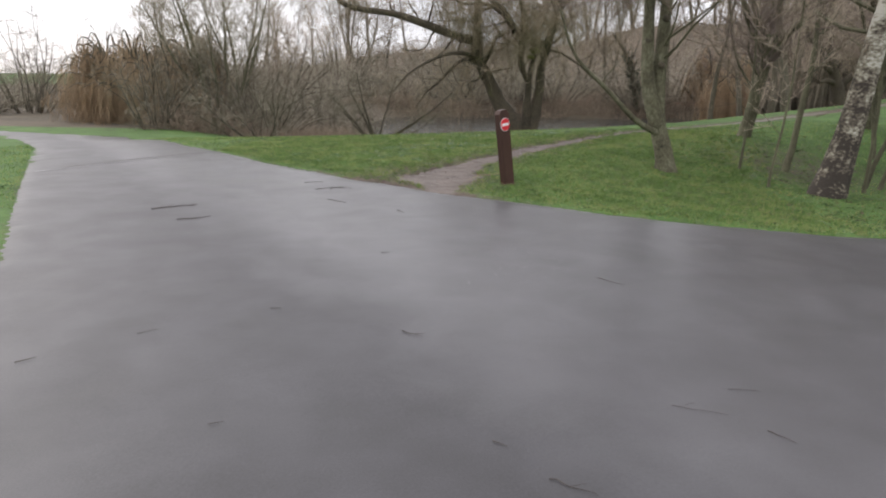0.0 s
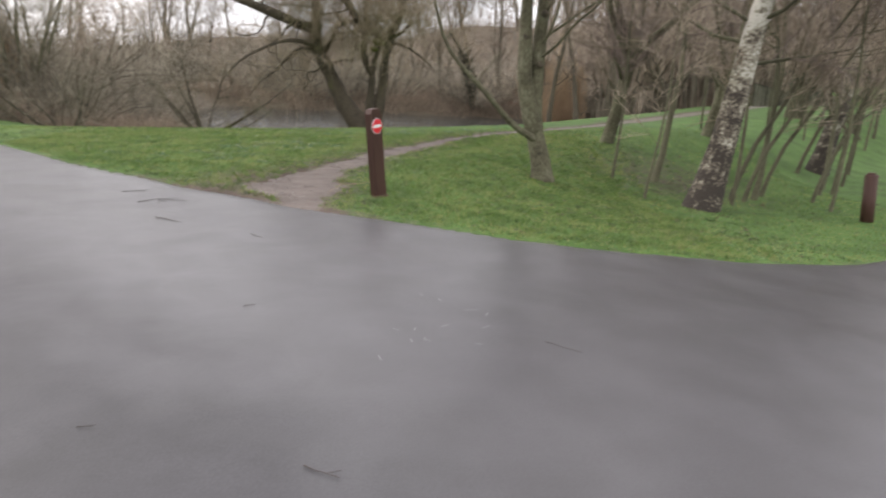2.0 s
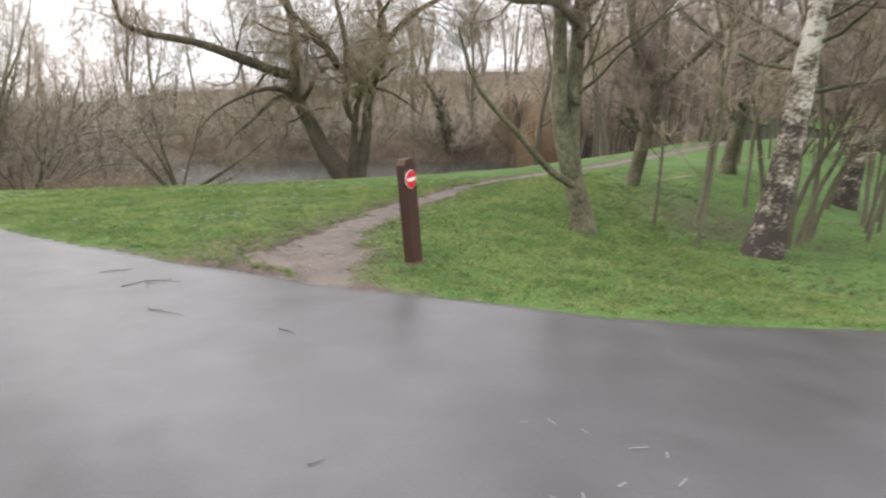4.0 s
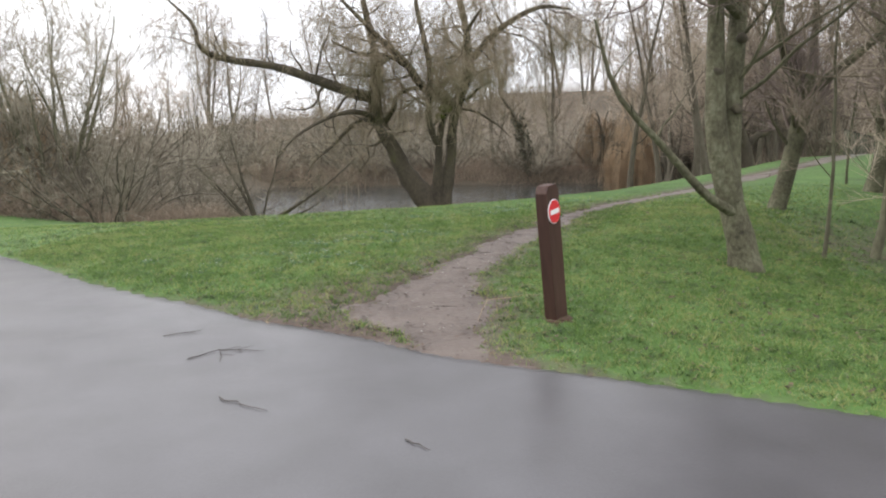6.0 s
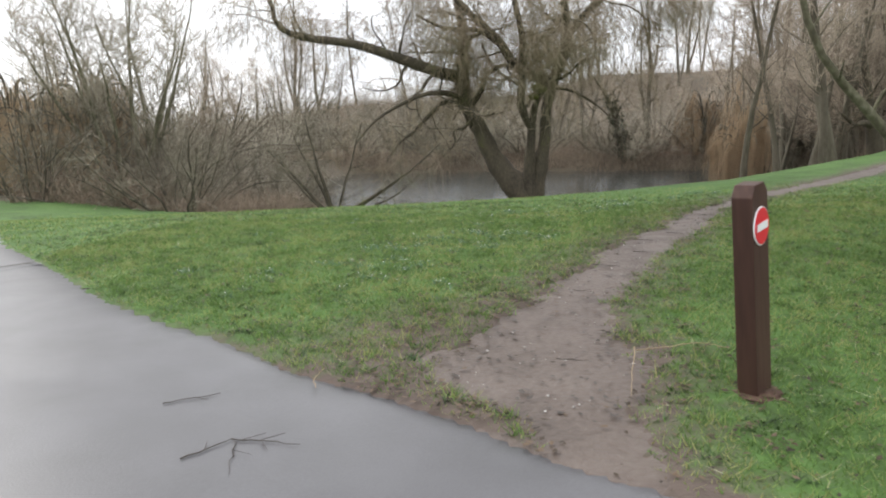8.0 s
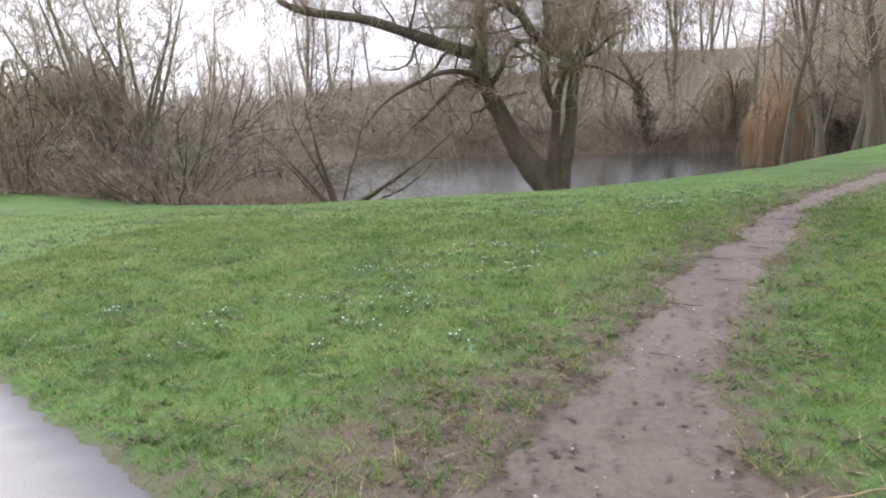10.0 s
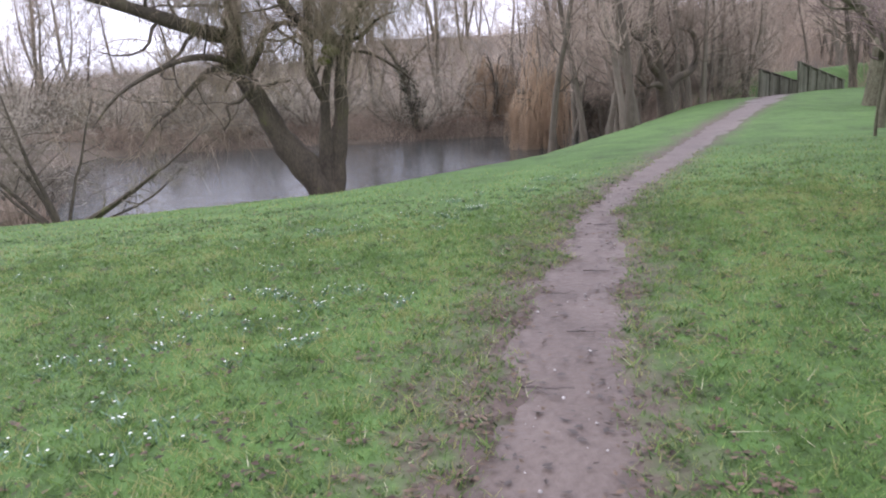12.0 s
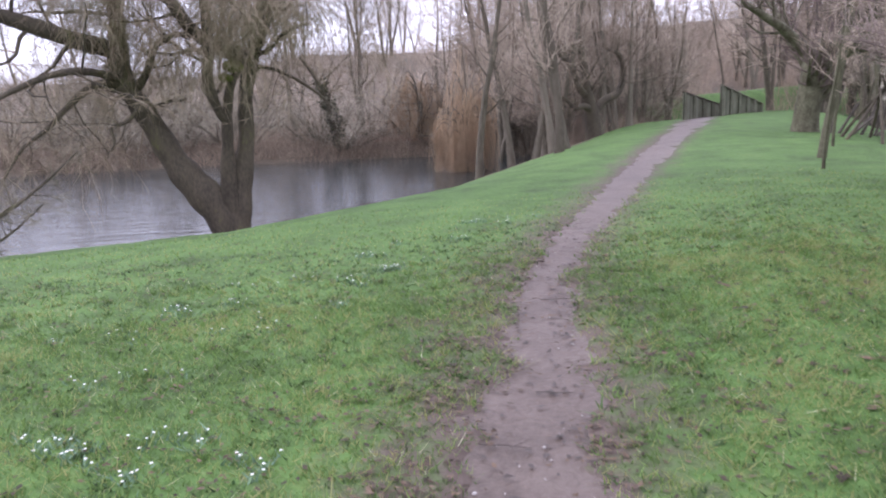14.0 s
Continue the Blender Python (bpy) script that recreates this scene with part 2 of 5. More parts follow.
M_RUSTLEAF = mat("rust_brown_leaves", [(0.04, 0.029, 0.02), (0.075, 0.053, 0.036), (0.13, 0.092, 0.062)], 2, 20, 0.8, 0, island=0.8, ramp=(0.2, 0.8))
M_REDLEAF = mat("red_brown_leaves", [(0.13, 0.062, 0.042), (0.22, 0.105, 0.07), (0.3, 0.16, 0.11)], 2, 20, 0.85, 0, island=0.8, ramp=(0.2, 0.8))
M_PALETWIG = mat("pale_dry_twig", [(0.26, 0.19, 0.11), (0.4, 0.31, 0.2)], 6, 50, 0.7, 0.2, 0.002)
M_STONE = mat("pale_pebbles", [(0.3, 0.28, 0.26), (0.55, 0.53, 0.5)], 3, 20, 0.7, 0, island=0.7, ramp=(0.2, 0.8))
M_WETTWIG = mat("wet_fallen_twig", [(0.032, 0.026, 0.022), (0.075, 0.06, 0.05)], 6, 50, 0.5, 0.3, 0.003)
M_SEAM = mat("worn_white_line", [(0.17, 0.17, 0.17), (0.34, 0.34, 0.34)], 3, 30, 0.6, 0.2, 0.002)


# ---- mesh helpers ----
def mesh_object(name, verts, faces, material, parent=None, smooth=True):
    me = bpy.data.meshes.new(name)
    me.from_pydata([tuple(v) for v in verts], [], faces)
    me.materials.append(material)
    if smooth:
        me.polygons.foreach_set("use_smooth", [True] * len(me.polygons))
    me.update()
    ob = new(name, me)
    if parent:
        ob.parent = parent
    return ob


def part(name, bm, material, parent=None, label="", smooth=False):
    """Links a bmesh as one mesh object under a thing or a part."""
    me = bpy.data.meshes.new(name)
    bmesh.ops.recalc_face_normals(bm, faces=bm.faces)
    bm.to_mesh(me)
    bm.free()
    me.materials.append(material)
    if smooth:
        me.polygons.foreach_set("use_smooth", [True] * len(me.polygons))
    ob = new(name, me)
    ob.parent = parent
    return tagged(ob, label)


def box(sx, sy, sz, at=(0, 0, 0), bevel=0.0, turn=None):
    """A bevelled block standing on at."""
    bm = bmesh.new()
    bmesh.ops.create_cube(bm, size=1, matrix=Matrix.Translation((0, 0, 0.5)))
    bmesh.ops.scale(bm, vec=(sx, sy, sz), verts=bm.verts)
    if bevel:
        bmesh.ops.bevel(bm, geom=bm.edges[:], offset=bevel, segments=2, profile=0.6, affect="EDGES")
    if turn:
        bmesh.ops.transform(bm, matrix=turn, verts=bm.verts)
    bmesh.ops.translate(bm, vec=at, verts=bm.verts)
    return bm


def bar(a, b, w, h, bevel=0.004):
    """A bevelled bar from a to b."""
    a, b = Vector(a), Vector(b)
    d = b - a
    bm = box(w, h, d.length, bevel=bevel)
    bmesh.ops.transform(bm, matrix=Matrix.Translation(a) @ d.to_track_quat("Z", "Y").to_matrix().to_4x4(), verts=bm.verts)
    return bm


def empty(name, at, label, category, group=""):
    ob = new(name)
    ob.location = at
    return tagged(ob, label, category, group)


def tubes(lines):
    """Vertices and faces of tapered tubes along lines of (points, radii, sides)."""
    verts, faces, base = [], [], 0
    for pts, rad, sides in lines:
        p = np.asarray(pts, float)
        r = np.asarray(rad, float)
        tang = np.gradient(p, axis=0)
        tang /= np.linalg.norm(tang, axis=1)[:, None] + 1e-9
        ref = np.array([0.31, 0.95, 0.05]) if abs(tang[:, 2]).mean() > 0.5 else np.array([0.05, 0.1, 0.99])
        u = np.cross(tang, ref)
        u /= np.linalg.norm(u, axis=1)[:, None] + 1e-9
        v = np.cross(tang, u)
        ang = np.arange(sides) * 2 * np.pi / sides
        ring = p[:, None] + r[:, None, None] * (np.cos(ang)[None, :, None] * u[:, None] + np.sin(ang)[None, :, None] * v[:, None])
        verts.append(ring.reshape(-1, 3))
        for i in range(len(p) - 1):
            a, b = base + i * sides, base + (i + 1) * sides
            faces += [(a + k, a + (k + 1) % sides, b + (k + 1) % sides, b + k) for k in range(sides)]
        base += len(p) * sides
    return np.concatenate(verts), faces


def limb(rng, start, way, length, r0, r1, n=6, wander=0.12, pull=0.0):
    """A wandering, tapering line: start, heading, length; pull lifts (+) or droops (-) it."""
    p, d = np.array(start, float), np.array(way, float)
    d /= np.linalg.norm(d)
    pts = [p.copy()]
    for i in range(n):
        d = d + rng.normal(0, wander, 3) + np.array([0, 0, pull / n])
        d /= np.linalg.norm(d)
        p = p + d * length / n
        pts.append(p.copy())
    return np.array(pts), np.linspace(r0, r1, n + 1)


def smooth_line(points, n=14):
    """A smooth curve through some points."""
    p = np.array(points, float)
    t = np.linspace(0, len(p) - 1, n)
    q = np.concatenate([[2 * p[0] - p[1]], p, [2 * p[-1] - p[-2]]])
    out = []
    for s in t:
        i = min(int(s), len(p) - 2)
        f = s - i
        a, b, c, d = q[i], q[i + 1], q[i + 2], q[i + 3]
        out.append(0.5 * (2 * b + (c - a) * f + (2 * a - 5 * b + 4 * c - d) * f * f + (3 * b - a - 3 * c + d) * f ** 3))
    return np.array(out)


def branches(rng, line, count, lo, length, spread, thick, pull, n=4, wander=0.16, sides=4, min_r=0.003):
    """Side shoots along a limb from the share lo of its length on."""
    pts, rad = line[0], line[1]
    out = []
    for k in range(count):
        s = lo + (1 - lo) * (k + rng.random()) / count
        f = s * (len(pts) - 1)
        i = min(int(f), len(pts) - 2)
        at = pts[i] + (pts[i + 1] - pts[i]) * (f - i)
        r = (rad[i] + (rad[i + 1] - rad[i]) * (f - i)) * thick
        axis = pts[i + 1] - pts[i]
        axis = axis / (np.linalg.norm(axis) + 1e-9)
        side = rng.normal(0, 1, 3)
        side -= axis * (side @ axis)
        side /= np.linalg.norm(side) + 1e-9
        way = axis * (1 - spread) + side * spread
        ln = length * (0.55 + 0.7 * rng.random()) * (1.15 - 0.55 * s)
        p, q = limb(rng, at, way, ln, max(r, min_r), max(r * 0.25, min_r * 0.7), n, wander, pull)
        out.append((p, q, sides))
    return out


def spikes(rng, lines, count, lo, length, spread, radius, pull):
    """Fine twigs, many at once: thin three-sided points growing from the lines."""
    starts, ways = [], []
    for pts, rad, _ in lines:
        f = (lo + (1 - lo) * rng.random(count)) * (len(pts) - 1)
        i = np.minimum(f.astype(int), len(pts) - 2)
        axis = pts[i + 1] - pts[i]
        starts.append(pts[i] + axis * (f - i)[:, None])
        ways.append(axis / (np.linalg.norm(axis, axis=1)[:, None] + 1e-9))
    p, a = np.concatenate(starts), np.concatenate(ways)
    n = len(p)
    side = rng.normal(0, 1, (n, 3))
    side /= np.linalg.norm(side, axis=1)[:, None]
    w = a * (1 - spread) + side * spread + np.array([0, 0, pull])
    w /= np.linalg.norm(w, axis=1)[:, None]
    ln = length * (0.5 + rng.random(n))
    u = np.cross(w, np.array([0.3, 0.9, 0.25]))
    u /= np.linalg.norm(u, axis=1)[:, None] + 1e-9
    v = np.cross(w, u)
    r = radius * (0.7 + 0.6 * rng.random(n))[:, None]
    ring = [p + r * (math.cos(k * 2.0944) * u + math.sin(k * 2.0944) * v) for k in range(3)]
    verts = np.stack(ring + [p + w * ln[:, None]], 1).reshape(-1, 3)
    b = np.arange(n)[:, None] * 4
    faces = np.concatenate([b + np.array(q) for q in ((0, 1, 3), (1, 2, 3), (2, 0, 3))])
    return verts, faces.tolist()


def joined(a, b):
    """Two sets of vertices and faces as one."""
    n = len(a[0])
    return np.concatenate([a[0], b[0]]), list(a[1]) + [tuple(i + n for i in f) for f in b[1]]


def tree(name, rng, stems, label, category="tree", bark=None, twig=None, limbs=9, limb_len=2.2, lo=0.35, shoots=6, shoot_len=1.0, twigs=5, twig_len=0.5,
         pull=0.5, twig_pull=0.3, spread=0.6, sides=8, group="", twig_r=0.004, limb_r=0.36, split=False):
    """A bare tree at its own origin: stems are lines of (points, radii); limbs, shoots and twigs grow from them."""
    bark, twig = bark or M_BARK, twig or M_TWIG
    root = empty(name, (0, 0, 0), label, category, group)
    v, f = tubes([(p, r, sides) for p, r in stems])
    mesh_object("trunk", v, f, bark, root)
    first, second = [], []
    for st in stems:
        first += branches(rng, st, limbs, lo, limb_len, spread, limb_r, pull, 5, 0.13, 4)
    for b in first:
        second += branches(rng, b, shoots, 0.2, shoot_len, 0.6, 0.55, pull * 0.6, 3, 0.18, 3, twig_r * 1.5)
    for st in stems:
        second += branches(rng, st, shoots, 0.6, shoot_len, 0.6, 0.4, pull, 3, 0.16, 3, twig_r * 1.5)
    if split:
        for b in first:
            v, f = tubes([b])
            mesh_object("limb", v, f, M_BARK, root)
    else:
        v, f = tubes(first)
        tagged(mesh_object("branchwork", v, f, M_BARK if bark is M_BIRCH else bark, root), kind="stuff")
    v, f = joined(tubes(second), spikes(rng, second, twigs, 0.1, twig_len, 0.55, twig_r, twig_pull))
    tagged(mesh_object("crown", v, f, twig, root), kind="stuff")
    return root


def straight_stem(rng, height, r0, r1=0.02, lean=(0, 0), n=9, wander=0.05, flare=1.35):
    p, r = limb(rng, (0, 0, -0.25), (lean[0], lean[1], 1), height, r0, r1, n, wander, 0.15)
    r[0] *= flare
    return p, r


def set_down(ob, x, y, turn=0.0, size=1.0, sink=0.0):
    ob.location, ob.rotation_euler, ob.scale = (x, y, ground_z(x, y) - sink), (0, 0, turn), (size, size, size)
    return ob


def copy_down(ob, x, y, turn=0.0, size=1.0, tilt=(0, 0)):
    c = copy_thing(ob, Matrix.Identity(4))
    c.location, c.rotation_euler, c.scale = (x, y, ground_z(x, y)), (tilt[0], tilt[1], turn), (size, size, size)
    return c


# ---- the lie of the land ----
def smooth(t):
    t = np.clip(t, 0, 1)
    return t * t * (3 - 2 * t)


PATH_Y = [3.0, 4.5, 5.7, 6.9, 7.6, 8.5, 9.5, 10.6, 12.0, 12.7, 14.0, 15.1, 16.1, 18.8, 25.6, 36.0, 40.0, 60.0]
PATH_X = [0.25, 0.21, -0.13, 0.09, 0.31, 0.66, 1.11, 1.64, 2.24, 2.58, 3.49, 4.25, 5.0, 6.9, 12.0, 20.3, 23.3, 43.0]
ROAD = [(-26, 21.5), (-12.8, 17.2), (-9.2, 13.3), (-6.8, 10.4), (-5.05, 8.7), (-3.6, 7.25), (-2.75, 6.6), (-2.2, 6.25), (-1.6, 5.7), (-0.9, 5.28), (-0.45, 4.95), (-0.05, 4.58), (0.41, 4.3),
        (1.1, 3.95), (1.72, 3.62), (2.4, 3.28), (3.4, 3.2), (4.8, 3.42), (6.4, 4.1), (7.6, 4.9), (8.8, 6.25), (11.2, 9.7), (14.0, 13.9), (19.5, 19.6), (24.2, 24.0), (34, 32),
        (38, 27), (29, 18), (22, 8), (20, -3), (22, -14), (-2.2, -14), (-2.4, -4), (-2.92, 0.1), (-4.56, 2.22), (-6.05, 4.2), (-7.44, 6.05), (-10.1, 9.6), (-17, 17), (-26, 19)]



def land(x, y):
    """Height of the ground, for arrays."""
    x, y = np.asarray(x, float), np.asarray(y, float)
    zp = np.interp(y, [-60, -12, -1, 3.5, 5.5, 7.7, 10.3, 14, 19, 25.6, 36, 60], [-0.3, -0.28, -0.15, -0.06, -0.03, 0.08, 0.17, 0.26, 0.3, 0.52, 0.95, 1.0])
    s = x - np.interp(y, PATH_Y, PATH_X)
    right = np.interp(y, [-8, -2, 3, 8, 12, 18, 26, 36], [0.1, 0.15, 0.3, 0.55, 0.7, 0.85, 1.1, 1.2]) * smooth((s - np.interp(y, [3, 8, 11, 14, 26], [1.5, 1.2, 3.0, 4.0, 7])) / 5.5)
    right = right - 0.12 * smooth((y - 9) / 2) * smooth(s / 2.5) * smooth((9 - s) / 4)
    left = np.interp(y, [5, 8, 12, 18], [0.2, 0.35, 0.6, 1.25]) * (0.3 * (1 - np.exp(np.minimum(s, 0) / 6)) + 0.026 * np.maximum(0, -s - 4.5))
    left = np.minimum(left, 0.62)
    crest = np.interp(x, [-40, -12, 0, 5.2, 9, 14, 20.5, 30], [18, 16.6, 16.4, 19.4, 24, 30, 40, 48])
    d = y - crest
    pond = smooth((x + 14) / 5)
    fall = smooth(d / 16) * (0.5 + 1.6 * pond)
    bank = smooth((y - 48.6) / 3.2) * (0.2 + 1.6 * pond) + np.interp(x, [-62, -45, -28, 0, 12, 60], [0.4, 4.4, 7.0, 8.0, 11.0, 11.6]) * smooth((y - 50) / 80)
    hill = 6.0 * smooth((x - 34) / 60) + 7 * smooth((np.hypot(x, y) - 140) / 400)
    return zp - right - left - fall + bank + hill


def edge_distance(x, y, poly):
    """Signed distance to a closed outline, negative inside."""
    best = np.full(x.shape, 1e9)
    inside = np.zeros(x.shape, bool)
    for (ax, ay), (bx, by) in zip(poly, poly[1:] + poly[:1]):
        dx, dy = bx - ax, by - ay
        t = np.clip(((x - ax) * dx + (y - ay) * dy) / (dx * dx + dy * dy), 0, 1)
        best = np.minimum(best, np.hypot(x - ax - t * dx, y - ay - t * dy))
        cross = (ay > y) != (by > y)
        inside ^= cross & (x < (bx - ax) * (y - ay) / (by - ay + 1e-12) + ax)
    return np.where(inside, -best, best)


def ripple(x, y, size):
    """Cheap smooth noise of about -1 to 1."""
    x, y = x / size, y / size
    return (np.sin(x * 1.7 + 1.3 * np.sin(y * 1.1)) + np.sin(y * 1.9 + 1.7 * np.sin(x * 0.7 + 2)) + np.sin((x + y) * 2.9 + np.sin(x * 2.3 - y * 1.9)) * 0.7) / 2.7


def path_edge(x, y):
    """Signed distance to the edge of the trodden path, negative on it."""
    half = np.interp(y, [4.3, 4.95, 5.35, 5.7, 6.2, 6.9, 7.6, 8.5, 10.0, 10.8, 12, 16, 36], [0.14, 0.22, 0.46, 0.54, 0.46, 0.27, 0.24, 0.22, 0.26, 0.2, 0.15, 0.19, 0.42])
    slant = np.interp(y, [5, 9, 15, 30], [0.93, 0.9, 0.82, 0.78])
    e = np.abs(x - np.interp(y, PATH_Y, PATH_X)) * slant - half
    e = e + 0.08 * ripple(x, y, 0.31) + 0.06 * ripple(x + 5, y, 0.09) + 0.05 * ripple(y, x + 3, 0.045)
    return np.where((y < 3.6) | (y > 45), 9.0, e)


def turf_lift(x, y):
    """How far the turf stands over (or dips under) asphalt and path."""
    e = edge_distance(x, y, ROAD) + 0.035 * ripple(x, y, 0.21) + 0.02 * ripple(y, x, 0.06)
    w = path_edge(x, y)
    k = np.minimum(smooth((e + 0.1) / 0.2), smooth((w + 0.1) / 0.2))
    return -0.05 + 0.065 * k + 0.012 * k * ripple(x, y, 0.4)


def wear_at(x, y):
    """How far feet have worn the turf: beside the path, at its muddy mouth and along the asphalt."""
    e, w = edge_distance(x, y, ROAD), path_edge(x, y)
    k = 0.72 * np.exp(-np.maximum(w, 0) / 0.42) + 0.4 * np.exp(-np.maximum(e, 0) / 0.15)
    k = k + 0.22 * np.exp(-((x - np.interp(y, PATH_Y, PATH_X) + 0.75) / 0.55) ** 2) * (y > 4.5) * (0.6 + 0.4 * ripple(x, y, 0.7))
    k = k + 0.52 * np.exp(-((x - 6.0) / 2.6) ** 2 - ((y - 9.6) / 1.8) ** 2)
    return np.clip(k + 0.5 * np.exp(-((x + 0.9) / 1.0) ** 2 - ((y - 6.3) / 0.9) ** 2), 0, 0.9)


def ground_z(x, y):
    a, b = np.array([float(x)]), np.array([float(y)])
    return float(land(a, b)[0] + max(0.0, turf_lift(a, b)[0]))


def steps(stops):
    """Grid lines: (from, to, spacing) runs."""
    out = []
    for a, b, h in stops:
        out += list(np.arange(a, b, h))
    return np.array(out + [stops[-1][1]])


def sheet(name, xs, ys, height, keep, material):
    gx, gy = np.meshgrid(xs, ys)
    gz = height(gx, gy)
    nx = len(xs)
    ok = keep(gx, gy)
    q = ok[:-1, :-1] | ok[1:, :-1] | ok[:-1, 1:] | ok[1:, 1:]
    j, i = np.nonzero(q)
    a = j * nx + i
    faces = np.stack([a, a + 1, a + nx + 1, a + nx], 1)
    used, inv = np.unique(faces, return_inverse=True)
    v = np.stack([gx.ravel(), gy.ravel(), gz.ravel()], 1)[used]
    return mesh_object(name, v, inv.reshape(faces.shape).tolist(), material)


gx_lines = steps([(-1500, -200, 130), (-200, -60, 14), (-60, -14, 2), (-14, -8, 0.3), (-8, -2.5, 0.12), (-2.5, 4.2, 0.06), (4.2, 9, 0.14), (9, 16, 0.3), (16, 50, 1.2), (50, 200, 15), (200, 1500, 130)])
gy_lines = steps([(-1500, -200, 130), (-200, -40, 16), (-40, -4, 2), (-4, 2.6, 0.1), (2.6, 5.6, 0.07), (5.6, 12.5, 0.09), (12.5, 16, 0.2), (16, 30, 0.4), (30, 60, 1), (60, 200, 7), (200, 1500, 130)])
ground = sheet("ground", gx_lines, gy_lines, lambda x, y: land(x, y) + turf_lift(x, y), lambda x, y: np.ones(x.shape, bool), M_TURF)
tagged(ground, "short green winter turf sloping down to the pond", "lawn", kind="structure")
ground.data.materials.append(M_LITTER)
gv = np.zeros(len(ground.data.vertices) * 3)
ground.data.vertices.foreach_get("co", gv)
gvx, gvy = gv.reshape(-1, 3)[:, 0], gv.reshape(-1, 3)[:, 1]
ground.data.attributes.new("wear", "FLOAT", "POINT").data.foreach_set("value", wear_at(gvx, gvy).astype(np.float32))
cen = np.zeros(len(ground.data.polygons) * 3)
ground.data.polygons.foreach_get("center", cen)
cx, cy = cen.reshape(-1, 3)[:, 0], cen.reshape(-1, 3)[:, 1]
wild = (cy > np.interp(cx, [-60, -12, 0, 5.2, 9, 14, 20.5, 30], [23, 21.5, 22, 25, 29, 34, 44, 60])) & (np.hypot(cx, cy) < 230) & (cx < np.interp(cy, [44, 56, 90], [38, 60, 110]))
ground.data.polygons.foreach_set("material_index", wild.astype(np.int32))

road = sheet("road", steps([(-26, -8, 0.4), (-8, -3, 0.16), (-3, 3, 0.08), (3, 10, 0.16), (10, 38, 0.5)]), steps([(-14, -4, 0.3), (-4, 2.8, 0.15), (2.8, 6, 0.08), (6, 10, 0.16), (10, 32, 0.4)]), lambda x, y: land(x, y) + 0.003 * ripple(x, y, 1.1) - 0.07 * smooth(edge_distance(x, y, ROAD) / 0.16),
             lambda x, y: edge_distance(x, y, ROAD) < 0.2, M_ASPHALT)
tagged(road, "wide wet grey asphalt drive with a worn surface", "road", kind="structure")
dirt = sheet("dirt_path", steps([(-2, 5, 0.05), (5, 22, 0.2), (22, 34, 0.5)]), steps([(3.6, 15.5, 0.05), (15.5, 45, 0.3)]), lambda x, y: land(x, y) - 0.006 + 0.009 * ripple(x, y, 0.11) + 0.008 * ripple(y, x, 0.3) + 0.005 * ripple(x, y + 3, 0.045) - 0.06 * smooth(-edge_distance(x, y, ROAD) / 0.08),
             lambda x, y: (path_edge(x, y) < 0.25) & (edge_distance(x, y, ROAD) > -0.12), M_MUD)
tagged(dirt, "narrow trodden brown mud path across the grass", "path", kind="structure")
WATER_Z = -0.95
water = sheet("water", steps([(-30, 30, 4)]), steps([(16, 56, 4)]), lambda x, y: x * 0 + WATER_Z, lambda x, y: np.ones(x.shape, bool), M_WATER)
tagged(water, "still grey-green pond reflecting trees and sky", "pond", kind="structure")


# ---- bollards ----
def sign_bollard(x, y):
    """Flat-sided timber post with cut top corners; the disc sits on its broad face."""
    b = empty("bollard", (0, 0, 0), "dark brown timber bollard with a red no-entry disc, leaning slightly", "bollard")
    w, d, h = 0.098, 0.05, 1.07
    bm = bmesh.new()
    outline = [(-w, -0.2), (w, -0.2), (w, h - 0.055), (w - 0.04, h), (-w + 0.04, h), (-w, h - 0.055)]
    face = bm.faces.new([bm.verts.new((p, -d, q)) for p, q in outline])
    got = bmesh.ops.extrude_face_region(bm, geom=[face])
    bmesh.ops.translate(bm, vec=(0, 2 * d, 0), verts=[v for v in got["geom"] if isinstance(v, bmesh.types.BMVert)])
    bmesh.ops.bevel(bm, geom=bm.edges[:], offset=0.006, segments=2, profile=0.6, affect="EDGES")
    part("post", bm, M_BOLLARD, b)
    rim = bmesh.new()
    bmesh.ops.create_cone(rim, cap_ends=True, segments=48, radius1=0.094, radius2=0.094, depth=0.006, matrix=pose(-0.008, -d - 0.004, 0.865, 90))
    sg = part("sign", rim, M_WHITE, b, "round no-entry sign with a white rim")
    disc = bmesh.new()
    bmesh.ops.create_cone(disc, cap_ends=True, segments=48, radius1=0.088, radius2=0.088, depth=0.004, matrix=pose(-0.008, -d - 0.008, 0.865, 90))
    part("disc", disc, M_RED, sg, "red enamel disc")
    part("white_bar", box(0.132, 0.003, 0.036, (-0.008, -d - 0.0115, 0.847)), M_WHITE, sg, "white bar")
    b.matrix_basis = Matrix.Translation((x, y, ground_z(x, y))) @ pose(0, 0, 0, 5.0, -5.5, 0) @ pose(0, 0, 0, 0, 0, 53)
    soil = bmesh.new()
    bmesh.ops.create_icosphere(soil, subdivisions=3, radius=0.12)
    for v in soil.verts:
        v.co *= 1 + 0.7 * noise.noise(v.co * 14)
        v.co.z *= 0.12
    ob = part("soil_patch", soil, M_SOIL, None, "", True)
    ob.location = (x + 0.03, y - 0.03, ground_z(x, y) - 0.004)
    tagged(ob, "bare reddish soil at the foot of the bollard", "soil")
    return b


sign_bollard(0.98, 5.45)


